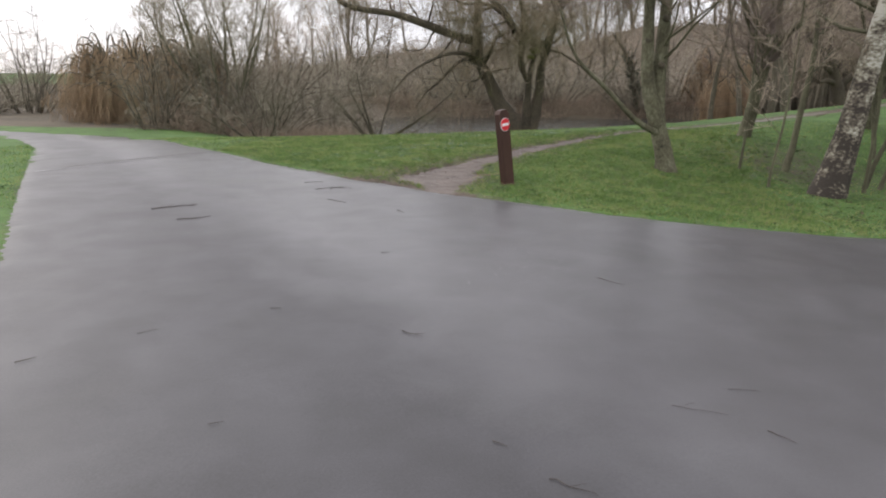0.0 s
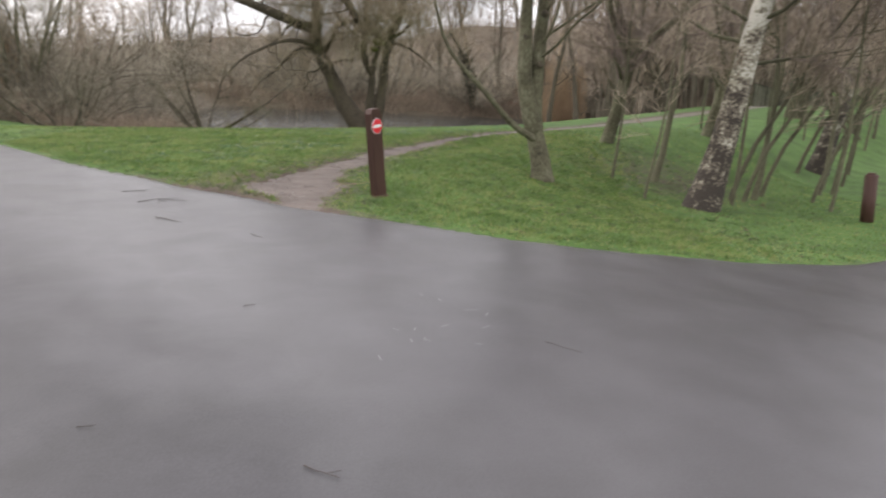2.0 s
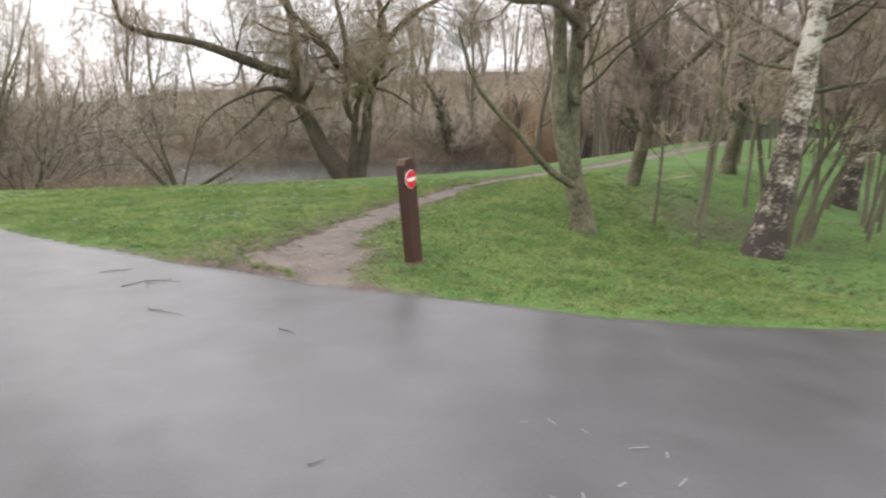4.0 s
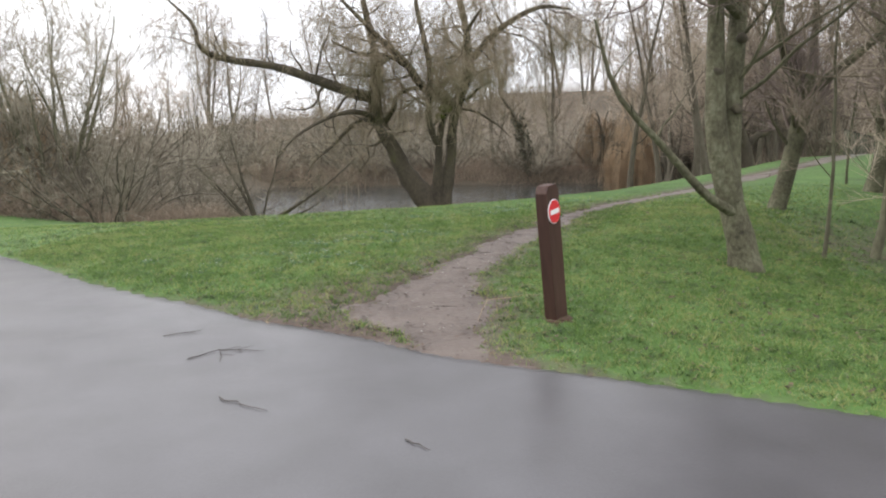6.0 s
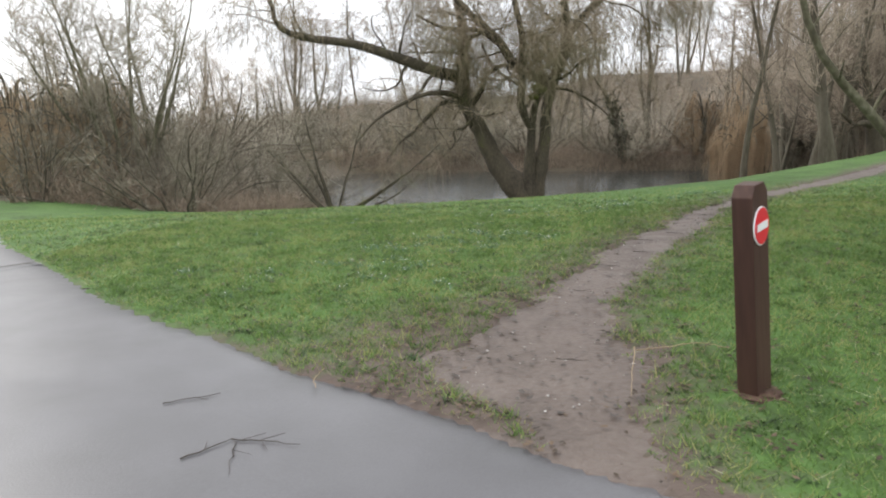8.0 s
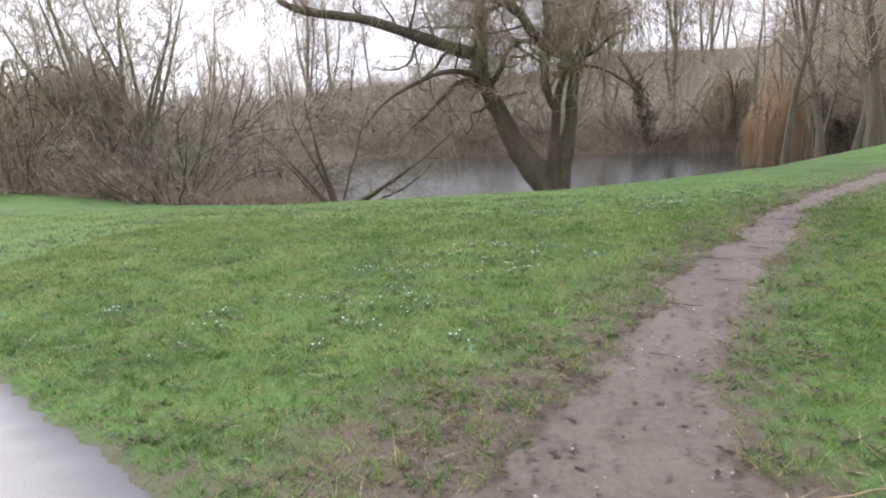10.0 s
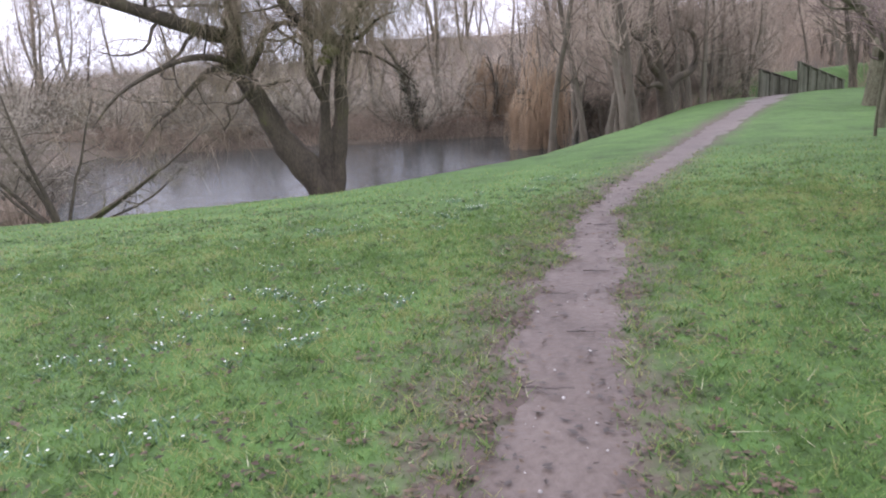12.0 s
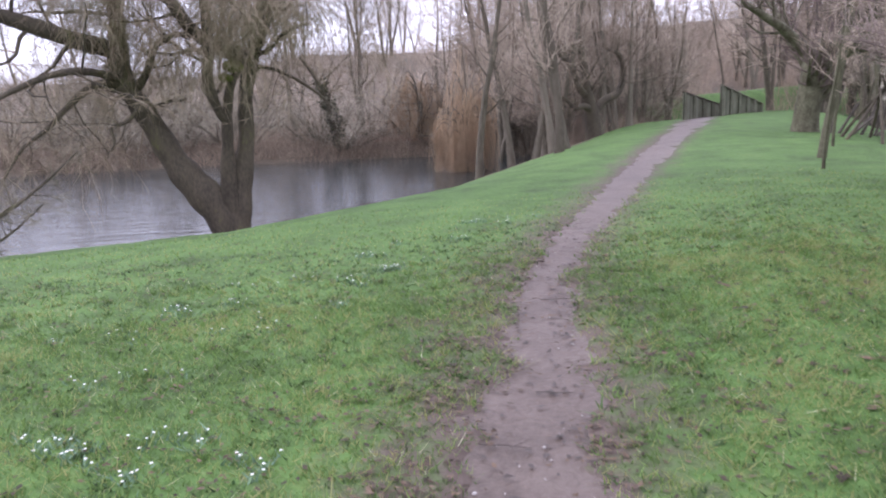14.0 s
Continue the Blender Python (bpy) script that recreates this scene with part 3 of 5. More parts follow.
def plain_bollard(x, y):
    b = empty("bollard", (x, y, ground_z(x, y)), "short dark brown round-topped timber bollard in grass", "bollard")
    bm = bmesh.new()
    bmesh.ops.create_cone(bm, cap_ends=True, segments=24, radius1=0.1, radius2=0.098, depth=0.98, matrix=pose(0, 0, 0.29))
    bmesh.ops.bevel(bm, geom=[e for e in bm.edges if min(v.co.z for v in e.verts) > 0.5], offset=0.035, segments=3, affect="EDGES")
    part("post", bm, M_BOLLARD, b, smooth=True)
    return b


plain_bollard(8.62, 7.4).rotation_euler = (0, radians(-3.5), 0)


# ---- trees that stand near the walk ----
def old_willow(x, y):
    """The great willow on the bank: two leaning trunks from one base, a long level limb, hanging twigs."""
    rng = np.random.default_rng(11)
    w = empty("willow_tree", (x, y, ground_z(x, y) - 0.1), "old low-forking willow with mossy bark and hanging bare twigs", "tree")

    def line(points, radii, n=14):
        return smooth_line(points, n), np.interp(np.linspace(0, 1, n), np.linspace(0, 1, len(radii)), radii)
    left = line([(-0.1, 0, -0.6), (-0.12, 0, 0.25), (-0.42, 0, 0.85), (-0.86, 0.05, 1.4), (-1.2, 0.1, 1.9), (-1.53, 0.1, 2.6), (-1.85, 0.05, 3.2), (-2.08, 0, 3.7), (-2.1, -0.05, 4.4)], (0.46, 0.39, 0.4, 0.36, 0.29, 0.25, 0.235, 0.24, 0.2), 26)
    right = line([(0.0, 0.05, -0.6), (0.0, 0.05, 0.3), (0.08, 0.08, 0.9), (0.2, 0.1, 1.5), (0.38, 0.15, 2.3), (0.42, 0.2, 3.2), (0.6, 0.2, 4.0), (0.8, 0.25, 4.6), (0.95, 0.3, 5.2), (1.0, 0.3, 5.8), (0.75, 0.2, 7.2), (0.45, 0.2, 8.1), (0.4, 0.3, 9.5)],
                 (0.42, 0.35, 0.33, 0.27, 0.18, 0.165, 0.175, 0.165, 0.15, 0.13, 0.1, 0.07, 0.04), 30)
    middle = line([(-0.1, -0.1, 0.7), (-0.08, -0.15, 1.5), (-0.04, -0.18, 2.2), (0.0, -0.18, 2.8), (0.1, -0.1, 3.4), (0.35, 0.05, 3.95)], (0.24, 0.18, 0.13, 0.115, 0.1, 0.09), 16)
    stub = line([(-0.06, -0.25, 2.7), (-0.2, -0.3, 3.0), (-0.34, -0.3, 3.5), (-0.3, -0.28, 4.1), (-0.27, -0.25, 4.7), (-0.35, -0.2, 5.6), (-0.7, 0, 7.2), (-0.8, 0, 8.8)], (0.07, 0.115, 0.125, 0.12, 0.11, 0.09, 0.07, 0.04), 20)
    level = line([(-2.05, 0, 4.0), (-2.25, -0.1, 4.25), (-2.7, -0.2, 4.36), (-3.35, -0.3, 4.6), (-4.2, -0.4, 4.9), (-5.1, -0.5, 5.2), (-6.0, -0.6, 5.35), (-6.8, -0.7, 5.46), (-7.45, -0.9, 5.8), (-7.6, -1, 6.5), (-8.3, -1.1, 7.2)], (0.17, 0.19, 0.18, 0.17, 0.15, 0.13, 0.12, 0.1, 0.08, 0.06, 0.03), 24)
    up = line([(-2.1, -0.05, 4.2), (-2.07, 0, 4.8), (-2.12, 0.2, 5.9), (-2.4, 0.3, 7.2), (-2.54, 0.35, 8.2), (-2.4, 0.4, 9.4)], (0.19, 0.17, 0.14, 0.1, 0.08, 0.04), 16)
    cross = line([(0.5, 0.2, 3.95), (0.1, 0, 4.2), (-0.54, -0.3, 4.57), (-1.04, -0.4, 5.3), (-1.7, -0.5, 5.9), (-2.2, -0.6, 6.4), (-3.7, -0.9, 7.9)], (0.14, 0.16, 0.14, 0.12, 0.1, 0.08, 0.03), 18)
    spur = line([(-1.04, -0.4, 5.2), (-1.6, -0.8, 5.5), (-2.5, -1.0, 5.55), (-3.3, -1.2, 5.9)], (0.08, 0.07, 0.05, 0.02))
    arch = line([(-1.83, 0, 3.4), (-1.53, -0.2, 3.8), (-1.33, -0.3, 4.28), (-0.93, -0.3, 4.52), (-0.4, -0.3, 4.45)], (0.1, 0.08, 0.07, 0.06, 0.05))
    twist = line([(-2.1, -0.1, 3.55), (-2.59, -0.4, 3.5), (-3.06, -0.6, 3.1), (-3.47, -0.8, 2.65), (-3.94, -0.9, 2.27), (-4.3, -1.0, 1.7)], (0.1, 0.085, 0.065, 0.05, 0.035, 0.015))
    out_r = line([(1.0, 0.3, 5.4), (2.0, 0, 6.4), (3.2, -0.3, 7.0), (4.2, -0.5, 6.9)], (0.13, 0.1, 0.07, 0.03))
    low_r = line([(0.6, 0.2, 3.9), (1.2, -0.2, 3.75), (1.9, -0.4, 3.3), (2.3, -0.5, 2.9)], (0.05, 0.04, 0.03, 0.012))
    back = line([(-2.0, 0.1, 3.6), (-2.6, -0.9, 3.75), (-3.3, -1.5, 3.6), (-4.3, -2.1, 3.0), (-4.9, -2.3, 2.3)], (0.1, 0.08, 0.06, 0.04, 0.015))
    hook = line([(-1.75, -0.1, 3.1), (-2.0, -0.5, 2.75), (-2.3, -0.7, 2.65), (-2.25, -0.8, 2.35), (-2.4, -0.9, 2.1)], (0.05, 0.04, 0.035, 0.025, 0.012))
    front = line([(0.7, 0.2, 4.2), (1.0, -1.2, 5.0), (0.8, -2.5, 5.8), (1.2, -3.4, 6.4)], (0.13, 0.1, 0.07, 0.03))
    stems = [left, right, middle, stub, level, up, cross, out_r, front, spur, arch, twist, back, low_r, hook]
    for p, r in stems:
        r += 0.022 * np.sin(np.arange(len(r)) * 1.9) * r / 0.3
    for name, group in (("trunk", (left, right)), ("limb", (middle,)), ("limb", (level,)), ("limb", (up,)), ("limb", (stub,)), ("limb", (cross,)), ("limb", (out_r,)), ("limb", (front,)), ("limb", (back,)), ("limb", (arch,)), ("limb", (twist,)), ("limb", (spur,)), ("limb", (low_r,)), ("limb", (hook,))):
        v, f = tubes([(p, r, 12) for p, r in group])
        mesh_object(name, v, f, M_MOSSY, w)
    first, second, hang = [], [], []
    for st in stems[3:]:
        first += branches(rng, st, 6 if st[1][0] < 0.12 else 15, 0.18, 2.3, 0.72, 0.3, 0.1, 6, 0.26, 5)
    first += branches(rng, right, 10, 0.45, 2.2, 0.7, 0.4, 0.4, 5, 0.2, 5)
    first += branches(rng, left, 7, 0.62, 1.7, 0.75, 0.28, -0.7, 6, 0.28, 5)
    for b in first:
        second += branches(rng, b, 6, 0.2, 1.2, 0.65, 0.5, -0.3, 4, 0.24, 3, 0.007)
    for b in second:
        if b[0][0][2] > 3.9:
            hang += branches(rng, b, 6, 0.1, 1.0, 0.6, 0.5, -1.5, 4, 0.16, 3, 0.005)
    v, f = tubes(first)
    tagged(mesh_object("branchwork", v, f, M_MOSSY, w), kind="stuff")
    v, f = joined(tubes(second + hang), spikes(rng, hang + second, 5, 0.1, 0.6, 0.6, 0.0042, -0.4))
    tagged(mesh_object("crown", v, f, M_WILLOW_TWIG, w), kind="stuff")
    for at, size in (((0.2, -0.3, 3.86), 0.23), ((0.02, -0.34, 3.62), 0.16), ((-0.62, -0.1, 1.42), 0.12)):
        bm = bmesh.new()
        bmesh.ops.create_icosphere(bm, subdivisions=3, radius=size)
        for vt in bm.verts:
            vt.co *= 1 + 0.25 * noise.noise(vt.co * 5)
            vt.co.z *= 0.6
        bmesh.ops.translate(bm, vec=at, verts=bm.verts)
        part("moss", bm, M_MOSS, w, "bright green moss cushion", smooth=True)
    return w


old_willow(0.1, 24.3)

rng = np.random.default_rng(5)


def sycamore(x, y):
    """Grey-green tree by the bollard: twin stem from breast height, a low bough reaching out to one side."""
    r = np.random.default_rng(21)
    main = (smooth_line([(0.1, 0, -0.2), (0.02, 0, 0.3), (-0.12, 0.05, 0.9), (-0.12, 0.05, 2.0), (-0.05, 0.1, 3.4), (-0.1, 0.1, 5.0), (0.1, 0.2, 7.6)], 18), np.concatenate([[0.25, 0.2], np.linspace(0.165, 0.035, 16)]))
    twin = (smooth_line([(-0.12, 0, 0.75), (-0.32, -0.05, 1.5), (-0.36, -0.05, 2.3), (-0.42, 0, 3.5), (-0.9, 0.1, 5.5), (-1.3, 0.2, 7.0)], 14), np.linspace(0.14, 0.03, 14))
    low = (smooth_line([(-0.1, -0.05, 0.62), (-0.5, -0.25, 0.85), (-1.0, -0.4, 1.35), (-1.55, -0.6, 1.9), (-1.8, -0.7, 2.6)], 12), np.linspace(0.06, 0.015, 12))
    t = tree("sycamore_tree", r, [main, twin], "grey-green forked tree with a low side bough, bare", bark=M_SYC, limbs=17, limb_len=2.6, lo=0.45, shoots=9, shoot_len=1.2, twigs=16, twig_len=0.45, spread=0.62, sides=14, pull=0.5, twig_pull=0.1, limb_r=0.22, split=True)
    v, f = tubes([(*low, 8)] + branches(r, low, 5, 0.5, 0.7, 0.6, 0.4, 0.4, 4, 0.15, 4))
    mesh_object("low_bough", v, f, M_SYC, t)
    side = (smooth_line([(-0.1, 0, 2.75), (-0.5, -0.2, 3.0), (-1.05, -0.4, 2.98), (-1.5, -0.6, 3.1), (-2.1, -0.8, 3.45), (-2.7, -0.9, 3.6)], 14), np.linspace(0.06, 0.015, 14))
    arm = (smooth_line([(-0.05, 0, 3.0), (0.5, -0.3, 3.3), (1.1, -0.5, 3.35), (1.9, -0.7, 3.7), (2.6, -0.8, 3.8)], 14), np.linspace(0.055, 0.015, 14))
    for st in (side, arm):
        v, f = tubes([(*st, 8)])
        mesh_object("bough", v, f, M_SYC, t)
        shoots = branches(r, st, 16, 0.2, 1.2, 0.7, 0.4, 0.2, 5, 0.2, 4)
        fine = [q for b in shoots for q in branches(r, b, 6, 0.15, 0.6, 0.65, 0.5, 0.1, 3, 0.2, 3, 0.004)]
        v, f = joined(tubes(shoots + fine), spikes(r, fine, 7, 0.1, 0.3, 0.6, 0.003, 0.1))
        tagged(mesh_object("spray", v, f, M_BIRCHTWIG, t), kind="stuff")
    for at in ((-0.36, -0.11, 2.15), (-0.09, -0.08, 2.5), (-0.12, -0.1, 1.75)):
        bm = bmesh.new()
        bmesh.ops.create_icosphere(bm, subdivisions=2, radius=0.06)
        for vt in bm.verts:
            vt.co *= 1 + 0.3 * noise.noise(vt.co * 17)
        bmesh.ops.translate(bm, vec=at, verts=bm.verts)
        part("knot", bm, M_MOSSY, t, "dark bark knot", smooth=True)
    return set_down(t, x, y)


sycamore(3.42, 7.9)


def birch(x, y, height, r0, lean, seed, label):
    r = np.random.default_rng(seed)
    n = 16
    hs = np.linspace(-0.25, height, n)
    pts = np.stack([lean[0] * hs + 0.04 * np.sin(hs * 1.3 + seed), lean[1] * hs + 0.03 * np.cos(hs * 1.7), hs], 1)
    rad = np.interp(hs, [-0.25, 0.15, 0.7, 1.6, height], [r0 * 1.75, r0 * 1.4, r0 * 1.1, r0 * 0.95, 0.03])
    t = tree("birch_tree", r, [(pts, rad)], label, bark=M_BIRCH, limbs=26, limb_len=3.0, lo=0.26, shoots=10, shoot_len=1.3, twigs=18, twig_len=0.55, pull=0.1, twig_pull=-0.25, spread=0.75, sides=16, limb_r=0.22, split=seed == 1, twig=M_BIRCHTWIG)
    return set_down(t, x, y)


birch(6.1, 7.85, 9.0, 0.2, (0.25, 0.12), 1, "leaning silver birch with white bark, dark and corky at its foot")
birch(11.5, 14.0, 9.5, 0.19, (0.26, 0.05), 2, "leaning silver birch with peeling white bark among thin stems")
birch(21.6, 24.6, 9.0, 0.2, (0.2, 0.02), 3, "slender silver birch near the yellow barrier, dark at its foot")
birch(24.5, 30.5, 9.0, 0.17, (0.22, 0.02), 4, "slender silver birch near the yellow barrier, dark at its foot")


def sapling_mesh(seed, height, r0, lean, label, bark=None):
    r = np.random.default_rng(seed)
    st = straight_stem(r, height, r0 * 0.72, 0.012, lean, 9, 0.08, 1.15)
    return tree("young_tree", r, [st], label, bark=bark, limbs=10, limb_len=1.7, lo=0.3, shoots=6, shoot_len=0.9, twigs=14, twig_len=0.4, spread=0.6, sides=8, group="thin bare trees under the birches")


SAPLINGS = [sapling_mesh(31, 6.5, 0.09, (0.28, 0.05), "thin leaning bare tree on the grassy bank"), sapling_mesh(32, 5.5, 0.06, (0.2, 0.0), "thin leaning bare tree on the grassy bank"),
            sapling_mesh(33, 7.5, 0.13, (0.1, 0.05), "young bare tree with a yellow-green lichened trunk"), sapling_mesh(34, 5.0, 0.05, (0.12, 0.1), "thin leaning bare tree on the grassy bank")]
set_down(SAPLINGS[0], 5.75, 9.3)
set_down(SAPLINGS[1], 7.3, 9.0)
set_down(SAPLINGS[2], 11.6, 19.4)
set_down(SAPLINGS[3], 4.9, 8.9, 0.4, 0.8)
for k, sx, sy, tn, sz in ((0, 7.6, 9.2, 0.2, 0.95), (1, 7.9, 9.6, -0.1, 1.0), (1, 9.5, 10.4, 0.3, 1.0), (3, 9.9, 10.6, 0.0, 1.0), (0, 9.2, 12.4, 0.1, 1.1), (2, 9.3, 15.0, 2.0, 1.15),
                          (1, 10.5, 13.2, -0.2, 1.1), (0, 12.6, 15.6, 0.0, 1.0), (1, 13.5, 17.0, 0.2, 1.0), (3, 12.8, 14.8, 0.1, 1.2), (1, 15.2, 19.0, 0.5, 1.1), (3, 13.6, 18.6, 1.0, 1.0),
                          (3, 6.9, 8.5, 0.5, 1.0), (1, 7.0, 8.9, 0.0, 1.1), (3, 8.6, 8.4, 0.2, 1.0), (1, 8.8, 9.4, 0.1, 0.9), (0, 10.2, 11.5, 0.3, 0.9), (3, 5.2, 8.0, -0.6, 0.7), (1, 7.4, 10.8, 0.9, 1.0), (0, 8.0, 11.2, 1.2, 0.9), (3, 11.2, 12.4, 0.0, 1.1),
                          (3, 16.8, 20.5, 0.2, 1.3), (0, 19.0, 23.5, 0.4, 1.0), (1, 20.6, 26.0, 0.4, 1.0), (2, 22.6, 21.8 + 4.2, 0.4, 1.5), (2, 27.5, 33.0, 2.4, 1.6), (2, 30.5, 37.0, 1.4, 1.6), (2, 33.0, 35.5, 5.4, 1.5), (0, 18.0, 20.8, 0.4, 1.4)):
    copy_down(SAPLINGS[k], sx, sy, tn, sz)


def park_tree(seed, height, r0, label, forks=3, bark=None, limb_len=3.2, fork_at=1.5, splay=0.5, lean=0.03, bushy=7, lo=0.25):
    """Stout short-trunked tree that forks low into spreading limbs."""
    r = np.random.default_rng(seed)
    trunk = limb(r, (0, 0, -0.25), (lean, 0, 1), fork_at + 0.5, r0 * 1.06, r0, 9, 0.04, 0.0)
    trunk[1][:3] *= (1.3, 1.12, 1.03)
    trunk[1][-3:] *= (1.04, 1.08, 0.8)
    stems = [trunk]
    for i in range(forks):
        a = i * 6.283 / forks + r.random()
        p, q = limb(r, trunk[0][-1] - np.array([0, 0, 0.3 + 0.15 * (i % 2)]), (splay * math.cos(a), splay * math.sin(a), 0.8), height - fork_at, r0 * 0.6, 0.025, 10, 0.16, 0.7)
        stems.append((p, q))
    return tree("park_tree", r, stems, label, bark=bark, limbs=10, limb_len=limb_len * 0.8, lo=lo, limb_r=0.34, pull=0.9, shoots=bushy, shoot_len=1.0, twigs=14, twig_len=0.45, spread=0.6, sides=12, twig_r=0.005, twig=M_BIRCHTWIG)


PARK = park_tree(41, 6.4, 0.36, "stout bare park tree with a broad burred head of limbs", 6, M_SYC, 2.8, 2.0, 1.1, bushy=9)
set_down(PARK, 17.3, 26.2, 0.3)


def gnarled_tree(x, y):
    """Leaning old tree by the pond whose low boughs twist out sideways and then turn up."""
    r = np.random.default_rng(43)
    trunk = (smooth_line([(0, 0, -0.3), (-0.1, 0, 0.6), (-0.3, 0, 1.3), (-0.55, 0, 2.0), (-0.6, 0.1, 3.0), (-0.9, 0.1, 4.2), (-0.8, 0.2, 6.0)], 16), np.linspace(0.42, 0.05, 16))
    hook = (smooth_line([(-0.15, 0, 0.9), (0.4, -0.1, 1.5), (1.05, -0.2, 1.75), (1.5, -0.2, 2.3), (1.45, -0.2, 3.1), (1.05, -0.2, 3.5), (0.5, -0.2, 3.6)], 16), np.linspace(0.2, 0.08, 16))
    low = (smooth_line([(-0.2, 0, 1.1), (-0.9, -0.2, 1.3), (-1.5, -0.3, 1.25), (-2.2, -0.3, 1.7)], 12), np.linspace(0.17, 0.05, 12))
    sway = (smooth_line([(-0.4, 0, 1.6), (-1.1, -0.1, 2.1), (-1.5, -0.1, 2.9), (-2.1, 0, 3.4), (-2.2, 0, 4.4)], 12), np.linspace(0.18, 0.04, 12))
    t = tree("park_tree", r, [trunk, hook, low, sway], "gnarled bare tree with twisted low limbs beside the pond", bark=M_MOSSY, limbs=7, limb_len=1.8, lo=0.4, shoots=6, shoot_len=0.9, twigs=10, twig_len=0.5, spread=0.65, sides=10, pull=0.5, twig_r=0.007, limb_r=0.3)
    return set_down(t, x, y, 0.35)


gnarled_tree(15.0, 35.6)
PARK_B = park_tree(44, 5.2, 0.125, "bare park tree with a greenish leaning trunk on the grass", 4, M_SYC, 1.5, 1.9, 0.7, 0.16, 6, 0.5)
set_down(PARK_B, 5.46, 11.6, -0.85, 1.0)
copy_down(PARK_B, 9.04, 15.1, -0.9, 1.2)
copy_down(SAPLINGS[3], 9.9, 17.5, 4.0, 0.9)
copy_down(SAPLINGS[3], 13.8, 21.4, 4.0, 1.1)


# ---- thickets, far trees and the wooded slope ----
def bush(seed, stems, height, spread, label, twig, droop=-0.5, name="bush", side=5, side_len=0.8, group="", fine=5):
    r = np.random.default_rng(seed)
    root = empty(name, (0, 0, 0), label, "bush", group)
    first, second = [], []
    for i in range(stems):
        a, b = r.random() * 6.283, r.random() ** 0.7
        at = (0.25 * spread * b * math.cos(a), 0.25 * spread * b * math.sin(a), -0.2)
        p, q = limb(r, at, (spread * b * math.cos(a) / height, spread * b * math.sin(a) / height, 1), height * (0.6 + 0.5 * r.random()), 0.035, 0.008, 5, 0.14, droop)
        first.append((p, q, 4))
    for b in first:
        second += branches(r, b, side, 0.12, side_len, 0.75, 0.5, droop * 0.6, 3, 0.26, 3, 0.006)
    v, f = tubes(first)
    tagged(mesh_object("stem", v, f, M_FARBARK, root), kind="stuff")
    v, f = joined(tubes(second), spikes(r, second, fine, 0.05, side_len * 0.55, 0.75, 0.0075, droop * 0.3))
    tagged(mesh_object("crown", v, f, twig, root), kind="stuff")
    return root


SCRUB = [bush(51, 30, 3.4, 4.2, "dense tangle of bare brown waterside scrub", M_SCRUB, -0.3, side=8, side_len=1.0, group="waterside scrub"),
         bush(52, 32, 2.8, 4.6, "dense tangle of bare brown waterside scrub", M_SCRUB, -0.8, side=8, side_len=0.9, group="waterside scrub"),
         bush(53, 22, 4.8, 3.0, "tall bare grey-brown thicket by the pond", M_SCRUB, -0.1, side=10, side_len=1.1, group="waterside scrub")]


def weeping(seed, spread, top, label):
    """Short trunk, arching limbs, long strands that hang to the ground."""
    r = np.random.default_rng(seed)
    root = empty("weeping_willow", (0, 0, 0), label, "tree", "golden willows")
    v, f = tubes([(*limb(r, (0, 0, -0.4), (0.05, 0, 1), top * 0.6, 0.2, 0.1, 6, 0.05), 8)])
    mesh_object("trunk", v, f, M_FARBARK, root)
    arms, strands = [], []
    for k in range(30):
        a, reach = r.random() * 6.283, spread * (0.25 + 0.75 * r.random() ** 0.6)
        z0, z1 = top * (0.35 + 0.2 * r.random()), top * (1 - 0.62 * (reach / spread) ** 1.5) * (0.8 + 0.25 * r.random())
        way = np.array([math.cos(a), math.sin(a)])
        arms.append((smooth_line([(0, 0, z0), (*(way * reach * 0.35), z1 * 0.92), (*(way * reach * 0.75), z1), (*(way * reach), z1 * 0.86)], 9), np.linspace(0.05, 0.012, 9), 4))
    for p, q, _ in arms:
        for k in range(15):
            at = p[min(8, 2 + int(r.random() * 7))] + r.normal(0, 0.12, 3)
            foot = max(0.0, min(at[2] - 0.5, r.normal(0.35, 0.7)))
            n = 5
            line = at + np.linspace(0, 1, n)[:, None] * np.array([0, 0, foot - at[2]])
            line[:, :2] += at[:2] / (np.linalg.norm(at[:2]) + 0.3) * (np.sqrt(np.linspace(0, 1, n)) * 0.3 * r.random())[:, None] + r.normal(0, 0.08, (n, 2))
            strands.append((line, np.linspace(0.009, 0.004, n), 3))
    v, f = tubes(arms)
    tagged(mesh_object("branchwork", v, f, M_FARBARK, root), kind="stuff")
    v, f = joined(tubes(strands), spikes(r, strands, 7, 0.0, 0.7, 0.4, 0.0065, -0.4))
    tagged(mesh_object("crown", v, f, M_GOLD, root), kind="stuff")
    return root


